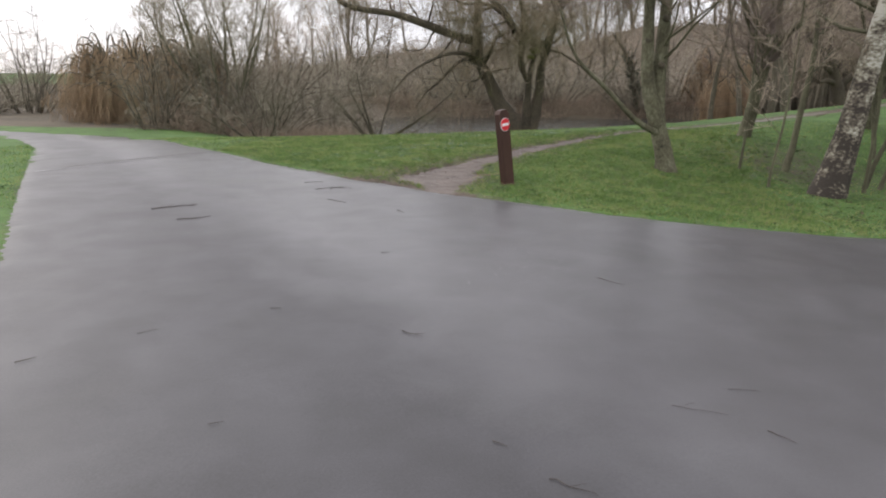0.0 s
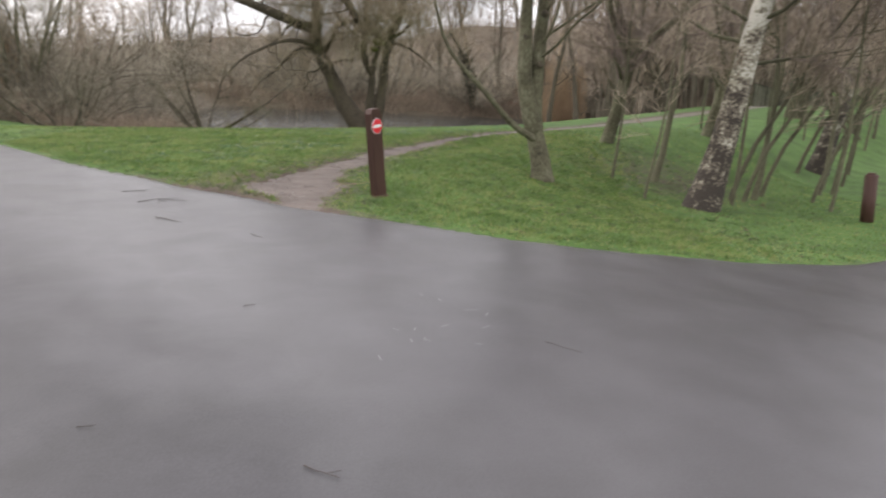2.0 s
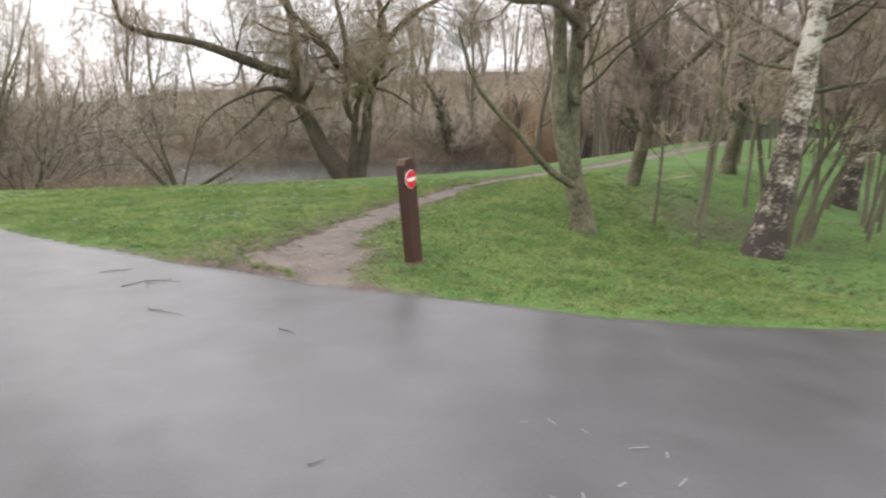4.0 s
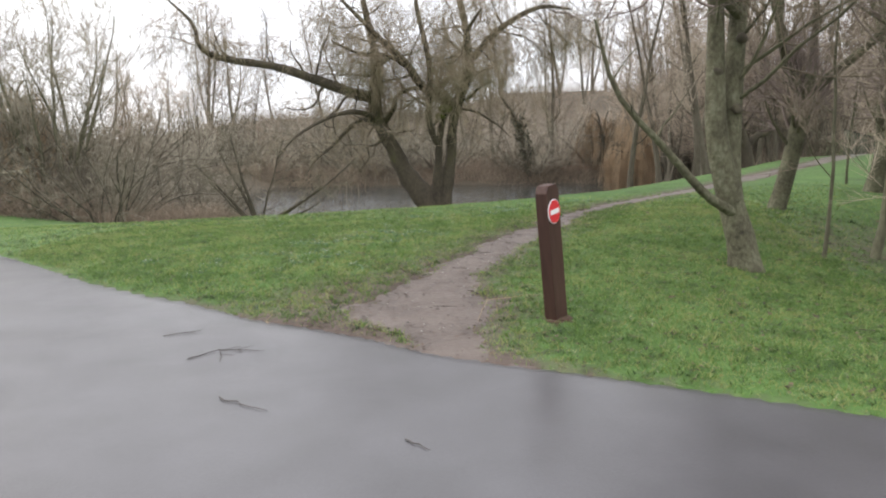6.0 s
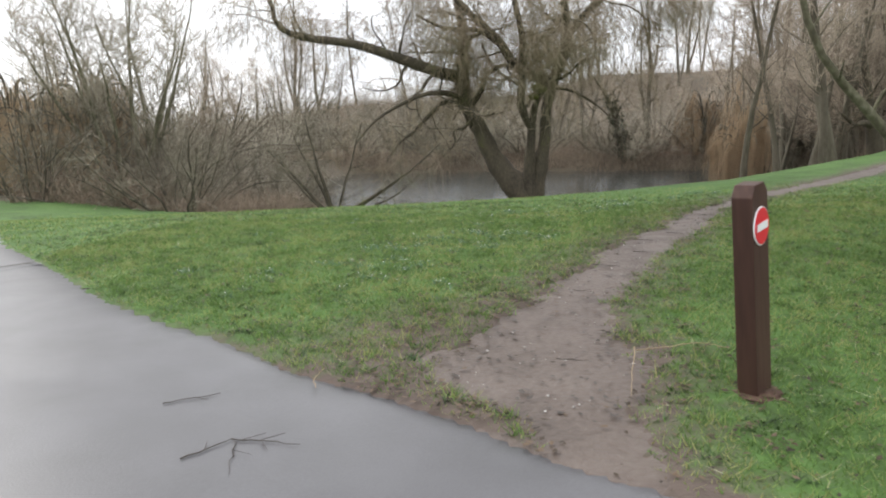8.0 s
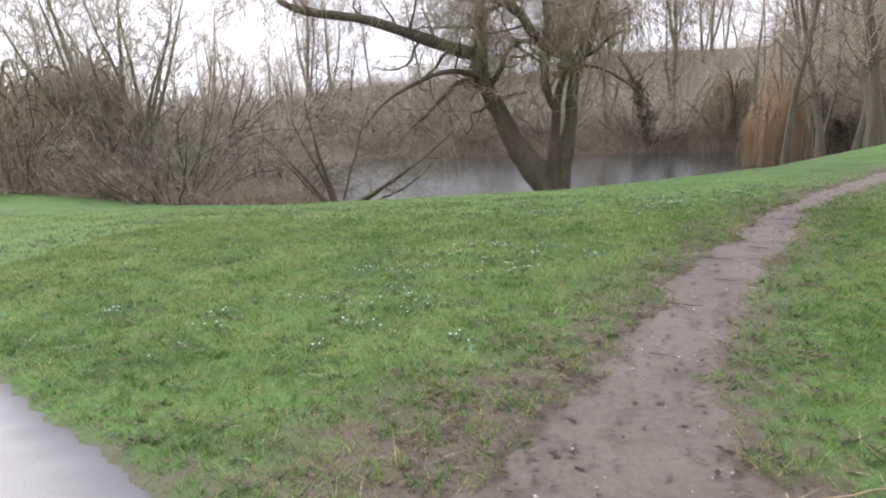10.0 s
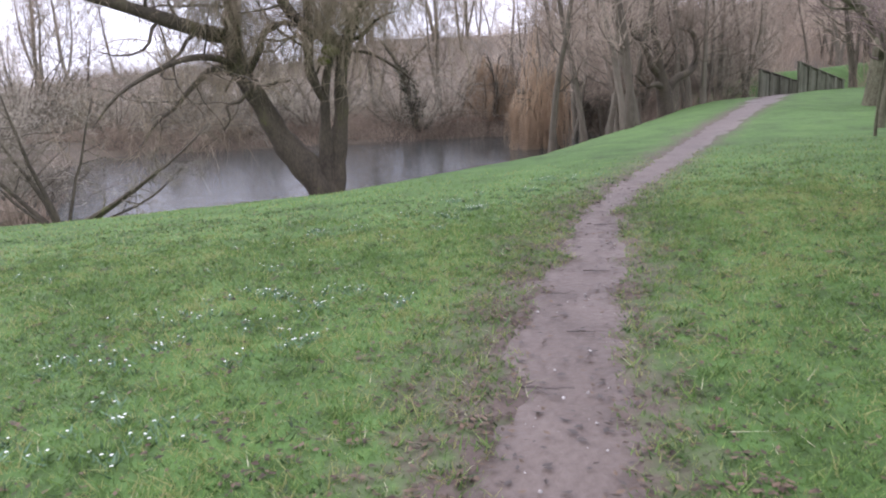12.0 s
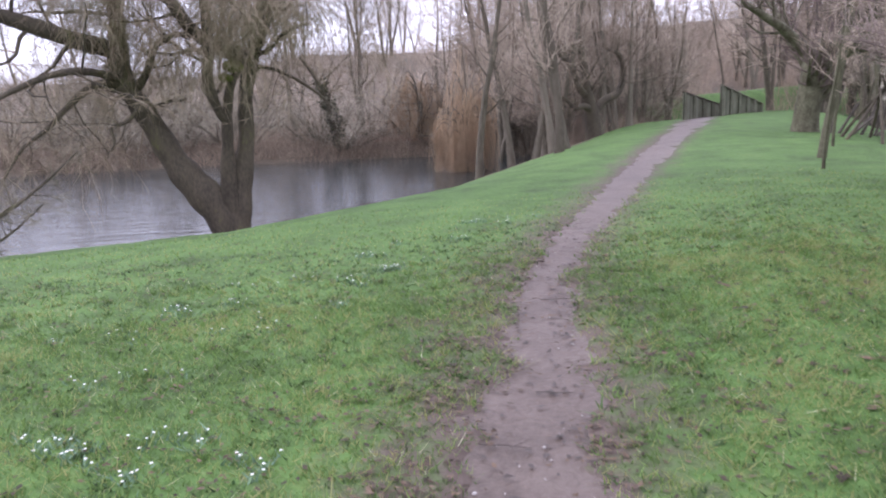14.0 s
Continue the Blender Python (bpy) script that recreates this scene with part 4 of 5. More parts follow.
GOLD = weeping(55, 2.2, 4.3, "golden weeping willow with tan twigs hanging to the ground")
GOLD_TALL = weeping(56, 1.6, 6.6, "tall narrow golden weeping willow trailing into the pond")
FOREST = []
for k, (hh, rr, ll) in enumerate(((11, 0.2, 2.4), (13, 0.24, 2.8), (9, 0.15, 2.0), (12, 0.17, 1.6))):
    r = np.random.default_rng(60 + k)
    st = [straight_stem(r, hh, rr, 0.03, (r.normal(0, 0.05), 0), 9, 0.05)]
    if k != 3:
        st.append((np.array([[0.05, 0, 0.8], [0.5, 0.2, 2.5], [0.9, 0.4, 4.5], [1.1, 0.5, hh * 0.8]]), np.array([rr * 0.6, rr * 0.5, rr * 0.35, 0.03])))
    FOREST.append(tree("woodland_tree", r, st, "tall bare woodland tree behind the pond", bark=M_FARBARK, limbs=13, limb_len=ll * 1.35, lo=0.2, shoots=6, shoot_len=1.5, twigs=7, twig_len=0.9, spread=0.66, sides=6, pull=0.6, twig_pull=0.12, group="woodland trees", twig_r=0.0095, limb_r=0.3))

placed = set()


def plant(kinds, x, y, turn, size, which):
    """The first use sets the built one down, later uses are copies."""
    ob = kinds[which % len(kinds)]
    if ob.name in placed:
        return copy_down(ob, x, y, turn, size)
    placed.add(ob.name)
    return set_down(ob, x, y, turn, size)


def scatter(kinds, count, area, size, seed, keep=lambda x, y: True):
    r = random.Random(seed)
    n = 0
    for _ in range(count * 12):
        if n >= count:
            break
        x, y = r.uniform(area[0], area[1]), r.uniform(area[2], area[3])
        if keep(x, y):
            plant(kinds, x, y, r.random() * 6.28, r.uniform(*size), n)
            n += 1


# the thicket past the lawn, left of the water
def off_path(x, y):
    return abs(x - np.interp(y, PATH_Y, PATH_X)) > 2.5


scatter(SCRUB, 20, (-15, -8, 21.5, 30), (0.75, 1.05), 1)
scatter(SCRUB, 8, (-75, -40, 40, 60), (0.8, 1.4), 21)
scatter(SCRUB, 14, (-36, -14, 30, 48), (1.0, 1.45), 22)
scatter(SCRUB, 14, (-18, 1, 51, 57), (1.15, 1.7), 23)
# the far bank
scatter(SCRUB, 12, (0, 22, 51, 54), (0.7, 1.1), 3)
scatter(SCRUB, 9, (-30, 34, 56, 72), (1.2, 1.9), 4)
scatter(SCRUB, 8, (17, 32, 43, 58), (0.7, 1.2), 5, lambda x, y: y > x + 22 and off_path(x, y))
scatter(FOREST, 10, (-30, 40, 54, 76), (0.6, 0.9), 6, off_path)
scatter(FOREST, 9, (12, 27, 34, 54), (0.75, 1.0), 36, lambda x, y: y > 1.15 * x + 15 and off_path(x, y))
scatter(FOREST, 22, (-48, 75, 96, 132), (0.95, 1.4), 7)
scatter(FOREST, 5, (-18, -10, 25, 40), (0.42, 0.6), 8)
scatter(FOREST, 20, (14, 36, 32, 50), (0.7, 1.0), 9, lambda x, y: y > 1.2 * x + 16 and off_path(x, y))
scatter(FOREST, 26, (15, 50, 24, 62), (0.7, 1.0), 10, lambda x, y: y < 1.2 * x + 4 and y > 0.9 * x + 8 and off_path(x, y) and not (14 < x < 27 and y < 36))
scatter(FOREST, 14, (16, 48, 46, 74), (0.8, 1.15), 31, off_path)
scatter(FOREST, 16, (34, 85, 50, 105), (0.9, 1.3), 33, off_path)
# trees on the rise past the barrier
scatter(FOREST, 14, (33.3, 56.3, 32.9, 54.9), (0.85, 1.2), 35, off_path)
for k, (tx, ty) in enumerate(((4.2, 54.5), (9.0, 57.5), (2.4, 58.0))):
    plant(FOREST, tx, ty, k * 1.7, 0.9 + 0.06 * (k % 3), k)
for gx, gy, gs in ((11.6, 52.0, 1.1), (-14.4, 24.0, 0.85), (-16.2, 24.8, 0.95), (-17.8, 26.0, 1.1), (-19.6, 26.6, 1.1), (-21.2, 27.8, 1.0), (-15.2, 26.5, 1.2)):
    plant([GOLD], gx, gy, gx, gs, 0)
plant([GOLD_TALL], 10.2, 38.2, 0.6, 1.0, 0)


def leaning_shrub(x, y):
    """Bare shrub at the pond's edge: one long pale stem leaning far over, others rising."""
    r = np.random.default_rng(91)
    ways = ((2.3, 0.3, 1.75), (1.5, -0.2, 0.9), (-0.9, 0.2, 1.9), (-0.5, -0.3, 2.3), (-1.7, 0.3, 1.3), (0.5, 0.4, 2.2), (-1.2, -0.4, 0.9), (1.9, 0.6, 0.5))
    stems = []
    for k, w in enumerate(ways):
        ln = float(np.linalg.norm(w))
        stems.append(limb(r, (0.1 * w[0], 0.1 * w[1], -0.15), w, ln, 0.055 if k < 5 else 0.035, 0.012, 8, 0.08, 0.1))
    return set_down(tree("waterside_shrub", r, stems, "bare leaning shrub with a long pale stem at the water's edge", "bush", limbs=5, limb_len=0.7, lo=0.3, shoots=4, shoot_len=0.45, twigs=6, twig_len=0.3, spread=0.6, sides=6, pull=0.1, twig_pull=0.0, limb_r=0.45, bark=M_MOSSY, twig=M_SCRUB), x, y)


leaning_shrub(-4.6, 18.8)
# thin trunks standing along the shore
for k, (tx, ty, ts) in enumerate(((7.9, 30.0, 0.75), (10.1, 28.6, 0.85), (11.2, 30.4, 0.9), (9.3, 30.6, 0.75), (13.3, 35.5, 0.8), (16.3, 37.5, 0.75), (17.4, 38.5, 0.7), (18.2, 39.6, 0.75), (19.2, 41.4, 0.7), (12.0, 33.2, 0.9), (14.2, 37.4, 0.8), (12.6, 36.4, 0.9), (15.4, 40.0, 0.85), (16.6, 41.6, 0.8))):
    plant([FOREST[3]], tx, ty, tx * 7, ts, 0)


def undergrowth(r, count, x0, x1, y0, y1, height, keep, label, material):
    """Wild bare undergrowth: countless thin leaning wands."""
    x, y = r.uniform(x0, x1, count), r.uniform(y0, y1, count)
    k = keep(x, y)
    x, y = x[k], y[k]
    z = land(x, y) - 0.05
    n = len(x)
    h = height * (0.35 + r.random(n) ** 1.5) * (0.75 + 0.35 * ripple(x, y, 2.0))
    w = np.column_stack([r.normal(0, 0.6, n), r.normal(0, 0.6, n), np.ones(n)])
    p = np.column_stack([x, y, z])
    rad = 0.014 * (0.6 + 0.8 * r.random(n))
    ring = [p + np.column_stack([rad * math.cos(q), rad * math.sin(q), 0 * rad]) for q in (0, 2.094, 4.189)]
    v = np.stack(ring + [p + w * h[:, None]], 1).reshape(-1, 3)
    b = np.arange(n)[:, None] * 4
    f = np.concatenate([b + np.array(q) for q in ((0, 1, 3), (1, 2, 3), (2, 0, 3))]).tolist()
    return tagged(mesh_object("undergrowth", v, f, material), label, "undergrowth", kind="stuff")


M_WAND = mat("undergrowth_wands", [(0.14, 0.108, 0.078), (0.22, 0.172, 0.125), (0.3, 0.235, 0.17)], 0.25, 3, 0.9, 0, island=0.5)
ur = np.random.default_rng(81)
undergrowth(ur, 30000, -18, 30, 50.2, 66, 1.4, lambda x, y: np.abs(x - np.interp(y, PATH_Y, PATH_X)) > 2.5, "brown bare undergrowth along the far bank", M_WAND)
undergrowth(ur, 11000, -16, 24, 49.6, 51.6, 0.9, lambda x, y: y > 49.9 + 0.5 * ripple(x, y, 1.5), "dark brown stalks overhanging the far water's edge", M_WAND)
undergrowth(ur, 22000, -55, 70, 66, 132, 3.4, lambda x, y: x > -70 + 0.3 * y, "brown bare undergrowth on the wooded slope", M_WAND)
undergrowth(ur, 7000, -14.5, -8.5, 19.8, 30, 1.2, lambda x, y: y > 21 + 1.2 * ripple(x, y, 3) - 0.1 * (x + 12), "brown bare scrub and dead stalks at the lawn's edge", M_WAND)
undergrowth(ur, 2500, -9.5, -6.0, 19.5, 23, 0.8, lambda x, y: y > 20.6, "brown bare scrub and dead stalks at the pond's edge", M_WAND)
undergrowth(ur, 9000, 14, 60, 44, 80, 3.2, lambda x, y: np.abs(x - np.interp(y, PATH_Y, PATH_X)) > 3, "tall brown undergrowth in the wood beyond the path", M_WAND)
undergrowth(ur, 12000, 30, 80, 52, 100, 8.0, lambda x, y: np.abs(x - np.interp(y, PATH_Y, PATH_X)) > 6, "tall bare thicket high on the wooded slope", M_WAND)
undergrowth(ur, 6000, 16, 44, 30, 62, 1.6, lambda x, y: (np.abs(x - np.interp(y, PATH_Y, PATH_X)) > 2.5) & (y > 1.2 * x + 17), "brown bare undergrowth beyond the path", M_WAND)


def multi_stem(x, y):
    """Tall tree of many stems fanning out from one stool."""
    r = np.random.default_rng(77)
    stems = []
    for i in range(12):
        a, b = i * 0.524 + r.random() * 0.4, 0.1 + 0.5 * r.random()
        stems.append(limb(r, (0.3 * math.cos(a), 0.3 * math.sin(a), -0.2), (b * math.cos(a), b * math.sin(a), 1), 8.0 * (1 - 0.5 * b) + r.normal(0, 0.4), 0.1, 0.012, 9, 0.09, 0.25))
    return set_down(tree("alder_tree", r, stems, "tall many-stemmed bare tree rising from the thicket", limbs=8, limb_len=2.3, lo=0.28, shoots=6, shoot_len=1.1, twigs=8, twig_len=0.6, spread=0.5, sides=6, pull=0.6, twig_r=0.0065, limb_r=0.3, bark=M_BARK, twig=M_SCRUB), x, y)


multi_stem(-12.8, 24.5)


def ivy_snag(x, y):
    """Leaning dead trunk wrapped in ivy on the far bank."""
    r = np.random.default_rng(78)
    st = (smooth_line([(0.4, 0, -0.4), (0.2, 0, 1.0), (-0.1, 0, 2.3), (-0.7, 0, 3.9), (-1.6, 0, 5.2)], 12), np.linspace(0.36, 0.08, 12))
    t = tree("ivy_clad_tree", r, [st], "leaning bare trunk wrapped in dark ivy on the far bank", bark=M_MOSSY, limbs=8, limb_len=2.0, lo=0.5, shoots=5, shoot_len=1.0, twigs=6, twig_len=0.6, twig_r=0.009)
    n = 1500
    f = r.random(n) * 8
    i = f.astype(int)
    p = st[0][i] + (st[0][i + 1] - st[0][i]) * (f - i)[:, None] + r.normal(0, 0.2, (n, 3))
    u, v = r.normal(0, 0.07, (n, 3)), r.normal(0, 0.07, (n, 3))
    verts = np.stack([p, p + u, p + u + v, p + v], 1).reshape(-1, 3)
    leaves = mesh_object("ivy", verts, (np.arange(n)[:, None] * 4 + np.arange(4)).tolist(), M_IVY, t, False)
    tagged(leaves, "dark green ivy leaves", kind="stuff")
    return set_down(t, x, y)


ivy_snag(6.0, 51.0)


# ---- barrier, fences and the bridge rail ----
def height_barrier():
    a, b = (27.2, 29.4), (27.0, 27.0)
    t = empty("height_barrier", (*a, ground_z(*a)), "yellow painted steel height barrier over the drive", "barrier")
    za, zb = 0.0, ground_z(*b) - ground_z(*a)
    q = (b[0] - a[0], b[1] - a[1])
    part("post", box(0.12, 0.12, 2.4 + za, (0, 0, -0.2), 0.01), M_YELLOW, t)
    part("post", box(0.12, 0.12, 2.45, (q[0], q[1], zb - 0.2), 0.01), M_YELLOW, t)
    part("crossbar", bar((0, 0, 2.15), (q[0], q[1], zb + 2.2), 0.09, 0.09), M_YELLOW, t)
    part("lower_bar", bar((0, 0, 1.84), (q[0], q[1], zb + 1.9), 0.06, 0.06), M_YELLOW, t)
    part("plate", box(0.35, 0.02, 0.25, (q[0] * 0.45, q[1] * 0.45, 2.05 + zb * 0.45), 0.004, pose(0, 0, 0, 0, 0, 65)), M_WHITE, t, "small white plate")
    return t


height_barrier()


def rail_fence(points, label, height=1.1, rails=3, gap=1.9):
    t = empty("fence", (*points[0], ground_z(*points[0])), label, "fence")
    o = Vector(t.location)
    for (ax, ay), (bx, by) in zip(points, points[1:]):
        n = max(1, round(math.hypot(bx - ax, by - ay) / gap))
        for i in range(n + 1):
            x, y = ax + (bx - ax) * i / n, ay + (by - ay) * i / n
            low = ground_z(x, y)
            part("post", box(0.11, 0.11, height + 0.2, Vector((x, y, low - 0.2)) - o, 0.012), M_FENCE, t)
        for k in range(rails):
            h = height * (0.28 + 0.62 * k / max(1, rails - 1))
            za, zb = ground_z(ax, ay), ground_z(bx, by)
            part("rail", bar(Vector((ax, ay, za + h)) - o, Vector((bx, by, zb + h)) - o, 0.05, 0.1), M_FENCE, t)
    return t


rail_fence([(24.2, 28.8), (27.4, 27.5)], "dark timber post-and-rail fence beside the drive")
rail_fence([(27.9, 27.2), (31.8, 27.8), (35.5, 31.0)], "dark timber post-and-rail fence along the drive")
gate_post = empty("gate_post", (27.6, 27.3, ground_z(27.6, 27.3)), "broad dark timber gate post by the barrier", "post")
part("post", box(0.28, 0.28, 1.75, (0, 0, -0.2), 0.02), M_FENCE, gate_post)


def bridge_parapet(a, b, label, stand=0.0):
    """Close-boarded parapet that runs down with the path to the bridge: posts, boards, a broad top rail."""
    a, b = Vector(a), Vector(b)
    t = empty("bridge_parapet", (a.x, a.y, ground_z(a.x, a.y)), label, "parapet")
    o, d = Vector(t.location), b - a
    n = int(d.xy.length / 0.2)
    for k in range(n + 1):
        p = a + d * (k / n)
        low = ground_z(p.x, p.y) - 0.1
        if p.z - low > 0.15:
            part("board", box(0.15, 0.03, p.z - low, Vector((p.x, p.y, low)) - o, 0.003, pose(0, 0, 0, 0, 0, math.degrees(math.atan2(d.y, d.x)))), M_PARAPET, t)
    for k in range(0, n + 1, 7):
        p = a + d * (k / n) + Vector((d.y, -d.x, 0)).normalized() * 0.08
        low = ground_z(p.x, p.y) - 0.15
        part("post", box(0.12, 0.12, max(0.3, p.z - low + stand), Vector((p.x, p.y, low)) - o, 0.01), M_PARAPET, t)
    part("top_rail", bar(a - o + Vector((0, 0, 0.03)), b - o + Vector((0, 0, 0.03)), 0.16, 0.06), M_FENCE, t)
    return t


bridge_parapet((21.55, 39.0, 2.2), (26.9, 43.0, 1.45), "weathered green-grey boarded bridge parapet where the path ends")
bridge_parapet((23.3, 38.5, 2.48), (29.4, 43.0, 1.5), "weathered boarded bridge parapet with a dark sloping top rail", 0.02)
logs = empty("brushwood_heap", (18.0, 24.6, ground_z(18.0, 24.6)), "heap of leaning cut branches on the grass", "branches")
for k in range(9):
    r = random.Random(300 + k)
    a = (r.uniform(-0.9, 0.9), r.uniform(-0.5, 0.5), -0.03)
    part("branch", bar(a, (a[0] + r.uniform(0.6, 1.6), a[1] + r.uniform(-0.4, 0.4), r.uniform(0.7, 1.5)), 0.07, 0.07, 0.02), M_FENCE, logs)


# ---- small things: fallen twigs, worn marks, leaves, flowers, pebbles, blades ----
def fallen_twig(a, b, r0, seed, forks=1, label="thin wet dark twig lying on the asphalt"):
    r = np.random.default_rng(seed)
    a, b = np.array(a), np.array(b)
    n = 7
    p = a + (b - a) * np.linspace(0, 1, n)[:, None]
    p = p + np.concatenate([[[0, 0]], r.normal(0, 0.03 * np.linalg.norm(b - a), (n - 2, 2)), [[0, 0]]])
    r0 *= 0.48
    z = np.array([float(land(q[0], q[1])) for q in p]) + 0.008
    lines = [(np.column_stack([p, z]), np.linspace(r0, r0 * 0.4, n), 5)]
    for k in range(forks):
        i = r.integers(1, n - 2)
        d = (b - a) / np.linalg.norm(b - a)
        q = p[i] + np.outer(np.linspace(0, 1, 4), np.array([-d[1], d[0]]) * r.choice([-1, 1]) * 0.6 + d * 0.5) * np.linalg.norm(b - a) * 0.45
        lines.append((np.column_stack([q, np.array([float(land(*w)) for w in q]) + 0.012]), np.linspace(r0 * 0.6, r0 * 0.3, 4), 4))
    v, f = tubes(lines)
    o = v.mean(0)
    ob = mesh_object("twig", v - o, f, M_WETTWIG)
    ob.location = o
    return tagged(ob, label, "twig", "twigs on the asphalt")


for k, (a, b, r0, fk) in enumerate((((-1.2, 3.75), (-0.88, 3.52), 0.009, 0), ((-1.64, 4.52), (-1.5, 4.73), 0.009, 1), ((-1.5, 4.73), (-1.17, 4.69), 0.008, 3), ((-1.48, 4.71), (-1.38, 4.4), 0.006, 1), ((-1.16, -1.86), (-1.09, -1.77), 0.008, 0), ((1.88, -2.6), (2.07, -2.68), 0.006, 1),
                                    ((2.86, -1.97), (2.96, -2.07), 0.006, 0), ((2.45, -1.79), (2.71, -1.84), 0.004, 1), ((1.62, -2.32), (1.69, -2.36), 0.006, 0), ((-3.1, 2.75), (-2.7, 3.15), 0.012, 3),
                                    ((-2.45, 2.2), (-2.15, 2.42), 0.012, 1), ((-0.12, -0.68), (-0.05, -0.66), 0.006, 0), ((0.89, -0.97), (1.04, -1.06), 0.007, 1), ((-0.12, 3.1), (0.0, 2.97), 0.008, 0), ((0.24, 1.0), (0.31, 1.04), 0.006, 0),
                                    ((2.15, 0.5), (2.35, 0.36), 0.005, 0), ((7.0, 3.2), (7.7, 3.0), 0.012, 1), ((-0.75, -1.3), (-0.66, -1.2), 0.004, 0), ((0.3, -2.4), (0.36, -2.36), 0.005, 0), ((-3.99, 7.6), (-3.73, 7.64), 0.012, 0), ((-2.03, 5.14), (-1.79, 5.3), 0.007, 1), ((2.77, -1.52), (2.94, -1.5), 0.004, 0), ((3.9, -1.4), (4.1, -1.45), 0.004, 0))):
    fallen_twig(a, b, r0, 400 + k, fk)


for k, (a, b, r0) in enumerate((((1.0, 9.88), (1.2, 9.76), 0.012), ((0.4, 8.5), (0.68, 8.4), 0.015), ((0.9, 9.12), (1.1, 9.06), 0.012), ((2.15, 11.85), (2.38, 11.78), 0.012), ((1.45, 10.3), (1.62, 10.22), 0.012), ((0.2, 7.5), (0.36, 7.42), 0.012), ((0.0, 5.9), (0.2, 5.86), 0.01))):
    fallen_twig(a, b, r0 * 0.6, 450 + k, 2, "dark wet stick trodden into the mud path")



def pale_twig(points, r0, label):
    """Dry peeled twig lying bent on the grass."""
    r = np.random.default_rng(int(abs(points[0][0]) * 100) + 77)
    p = np.array([(x, y, ground_z(x, y) + 0.024) for x, y in points])
    q = smooth_line(p, 4 * len(points)) + r.normal(0, 0.004, (4 * len(points), 3))
    v, f = tubes([(q, np.linspace(r0, r0 * 0.45, len(q)), 6)])
    o = v.mean(0)
    ob = mesh_object("twig", v - o, f, M_PALETWIG)
    ob.location = o
    return tagged(ob, label, "twig")


pale_twig(((0.48, 6.09), (0.34, 5.32)), 0.0035, "pale bent dry twig lying on the muddy grass")
pale_twig(((0.48, 6.02), (0.85, 6.11), (1.0, 6.01)), 0.0035, "long thin pale runner lying across the grass")
pale_twig(((-1.28, 5.33), (-1.33, 5.48), (-1.31, 5.61)), 0.003, "small crooked pale twig at the asphalt's edge")


def stick_stack(x, y):
    """Fallen boughs stood up against one another."""
    r = np.random.default_rng(88)
    z = ground_z(x, y)
    root = empty("stick_stack", (x, y, z), "dark fallen boughs leaned together on the grass", "branches")
    for k in range(7):
        a = k * 0.9 + r.random() * 0.4
        foot = (1.1 * math.cos(a), 1.1 * math.sin(a), ground_z(x + 1.1 * math.cos(a), y + 1.1 * math.sin(a)) - z - 0.02)
        head = np.array([-0.15 * math.cos(a), -0.15 * math.sin(a), 1.5 + 0.3 * r.random()]) - np.array(foot)
        v, f = tubes([(*limb(r, foot, head, float(np.linalg.norm(head)), 0.05, 0.03, 6, 0.05), 6)])
        mesh_object("bough", v, f, M_MOSSY, root)


stick_stack(16.86, 22.92)


def strip(name, a, b, width, material, label, seed):
    """A worn, broken-edged strip a few millimetres over the asphalt."""
    r = np.random.default_rng(seed)
    a, b = np.array(a), np.array(b)
    n = max(6, int(np.linalg.norm(b - a) / 0.12))
    d = (b - a) / np.linalg.norm(b - a)
    m = np.array([-d[1], d[0]])
    c = a + (b - a) * np.linspace(0, 1, n)[:, None]
    w = width * (0.5 + 0.5 * r.random((n, 2)))
    v = np.concatenate([c + m * w[:, :1], c - m * w[:, 1:]])
    v = np.column_stack([v, land(v[:, 0], v[:, 1]) + 0.003 * ripple(v[:, 0], v[:, 1], 1.1) + 0.005])
    ob = mesh_object(name, v, [(i, i + 1, n + i + 1, n + i) for i in range(n - 1)], material)
    return tagged(ob, label, "road marking", kind="structure")


strip("trim", (-7.1, 5.8), (-5.25, 8.9), 0.035, M_SEAM, "worn pale joint line across the drive", 1)
strip("trim", (-7.0, 6.35), (-5.4, 9.0), 0.03, M_WETTWIG, "dark open crack beside the pale joint", 2)
chalk = empty("chalk_marks", (1.5, 0.8, float(land(1.5, 0.8))), "faint white scuffs on the asphalt", "scuff marks")
for k in range(14):
    r = np.random.default_rng(500 + k)
    cx0, cy0, an, ln = r.uniform(-0.35, 0.35), r.uniform(-0.65, 0.65), r.random() * 3, r.uniform(0.015, 0.05)
    v = [(cx0 + math.cos(an) * ln * t - math.sin(an) * sgn * 0.004, cy0 + math.sin(an) * ln * t + math.cos(an) * sgn * 0.004, 0) for t in (-1, 1) for sgn in (-1, 1)]
    v = [(p, q, float(land(1.5 + p, 0.8 + q)) - chalk.location[2] + 0.003 * float(ripple(np.array(1.5 + p), np.array(0.8 + q), 1.1)) + 0.005) for p, q, _ in v]
    mesh_object("scuff", v, [(0, 1, 3, 2)], M_SEAM, chalk, False)


def on_turf(r, n, x0, x1, y0, y1, grow=0.0):
    x, y = r.uniform(x0, x1, n), r.uniform(y0, y1, n)
    k = (edge_distance(x, y, ROAD) > 0.03 + grow) & (path_edge(x, y) > 0.0 + grow)
    return x[k], y[k]


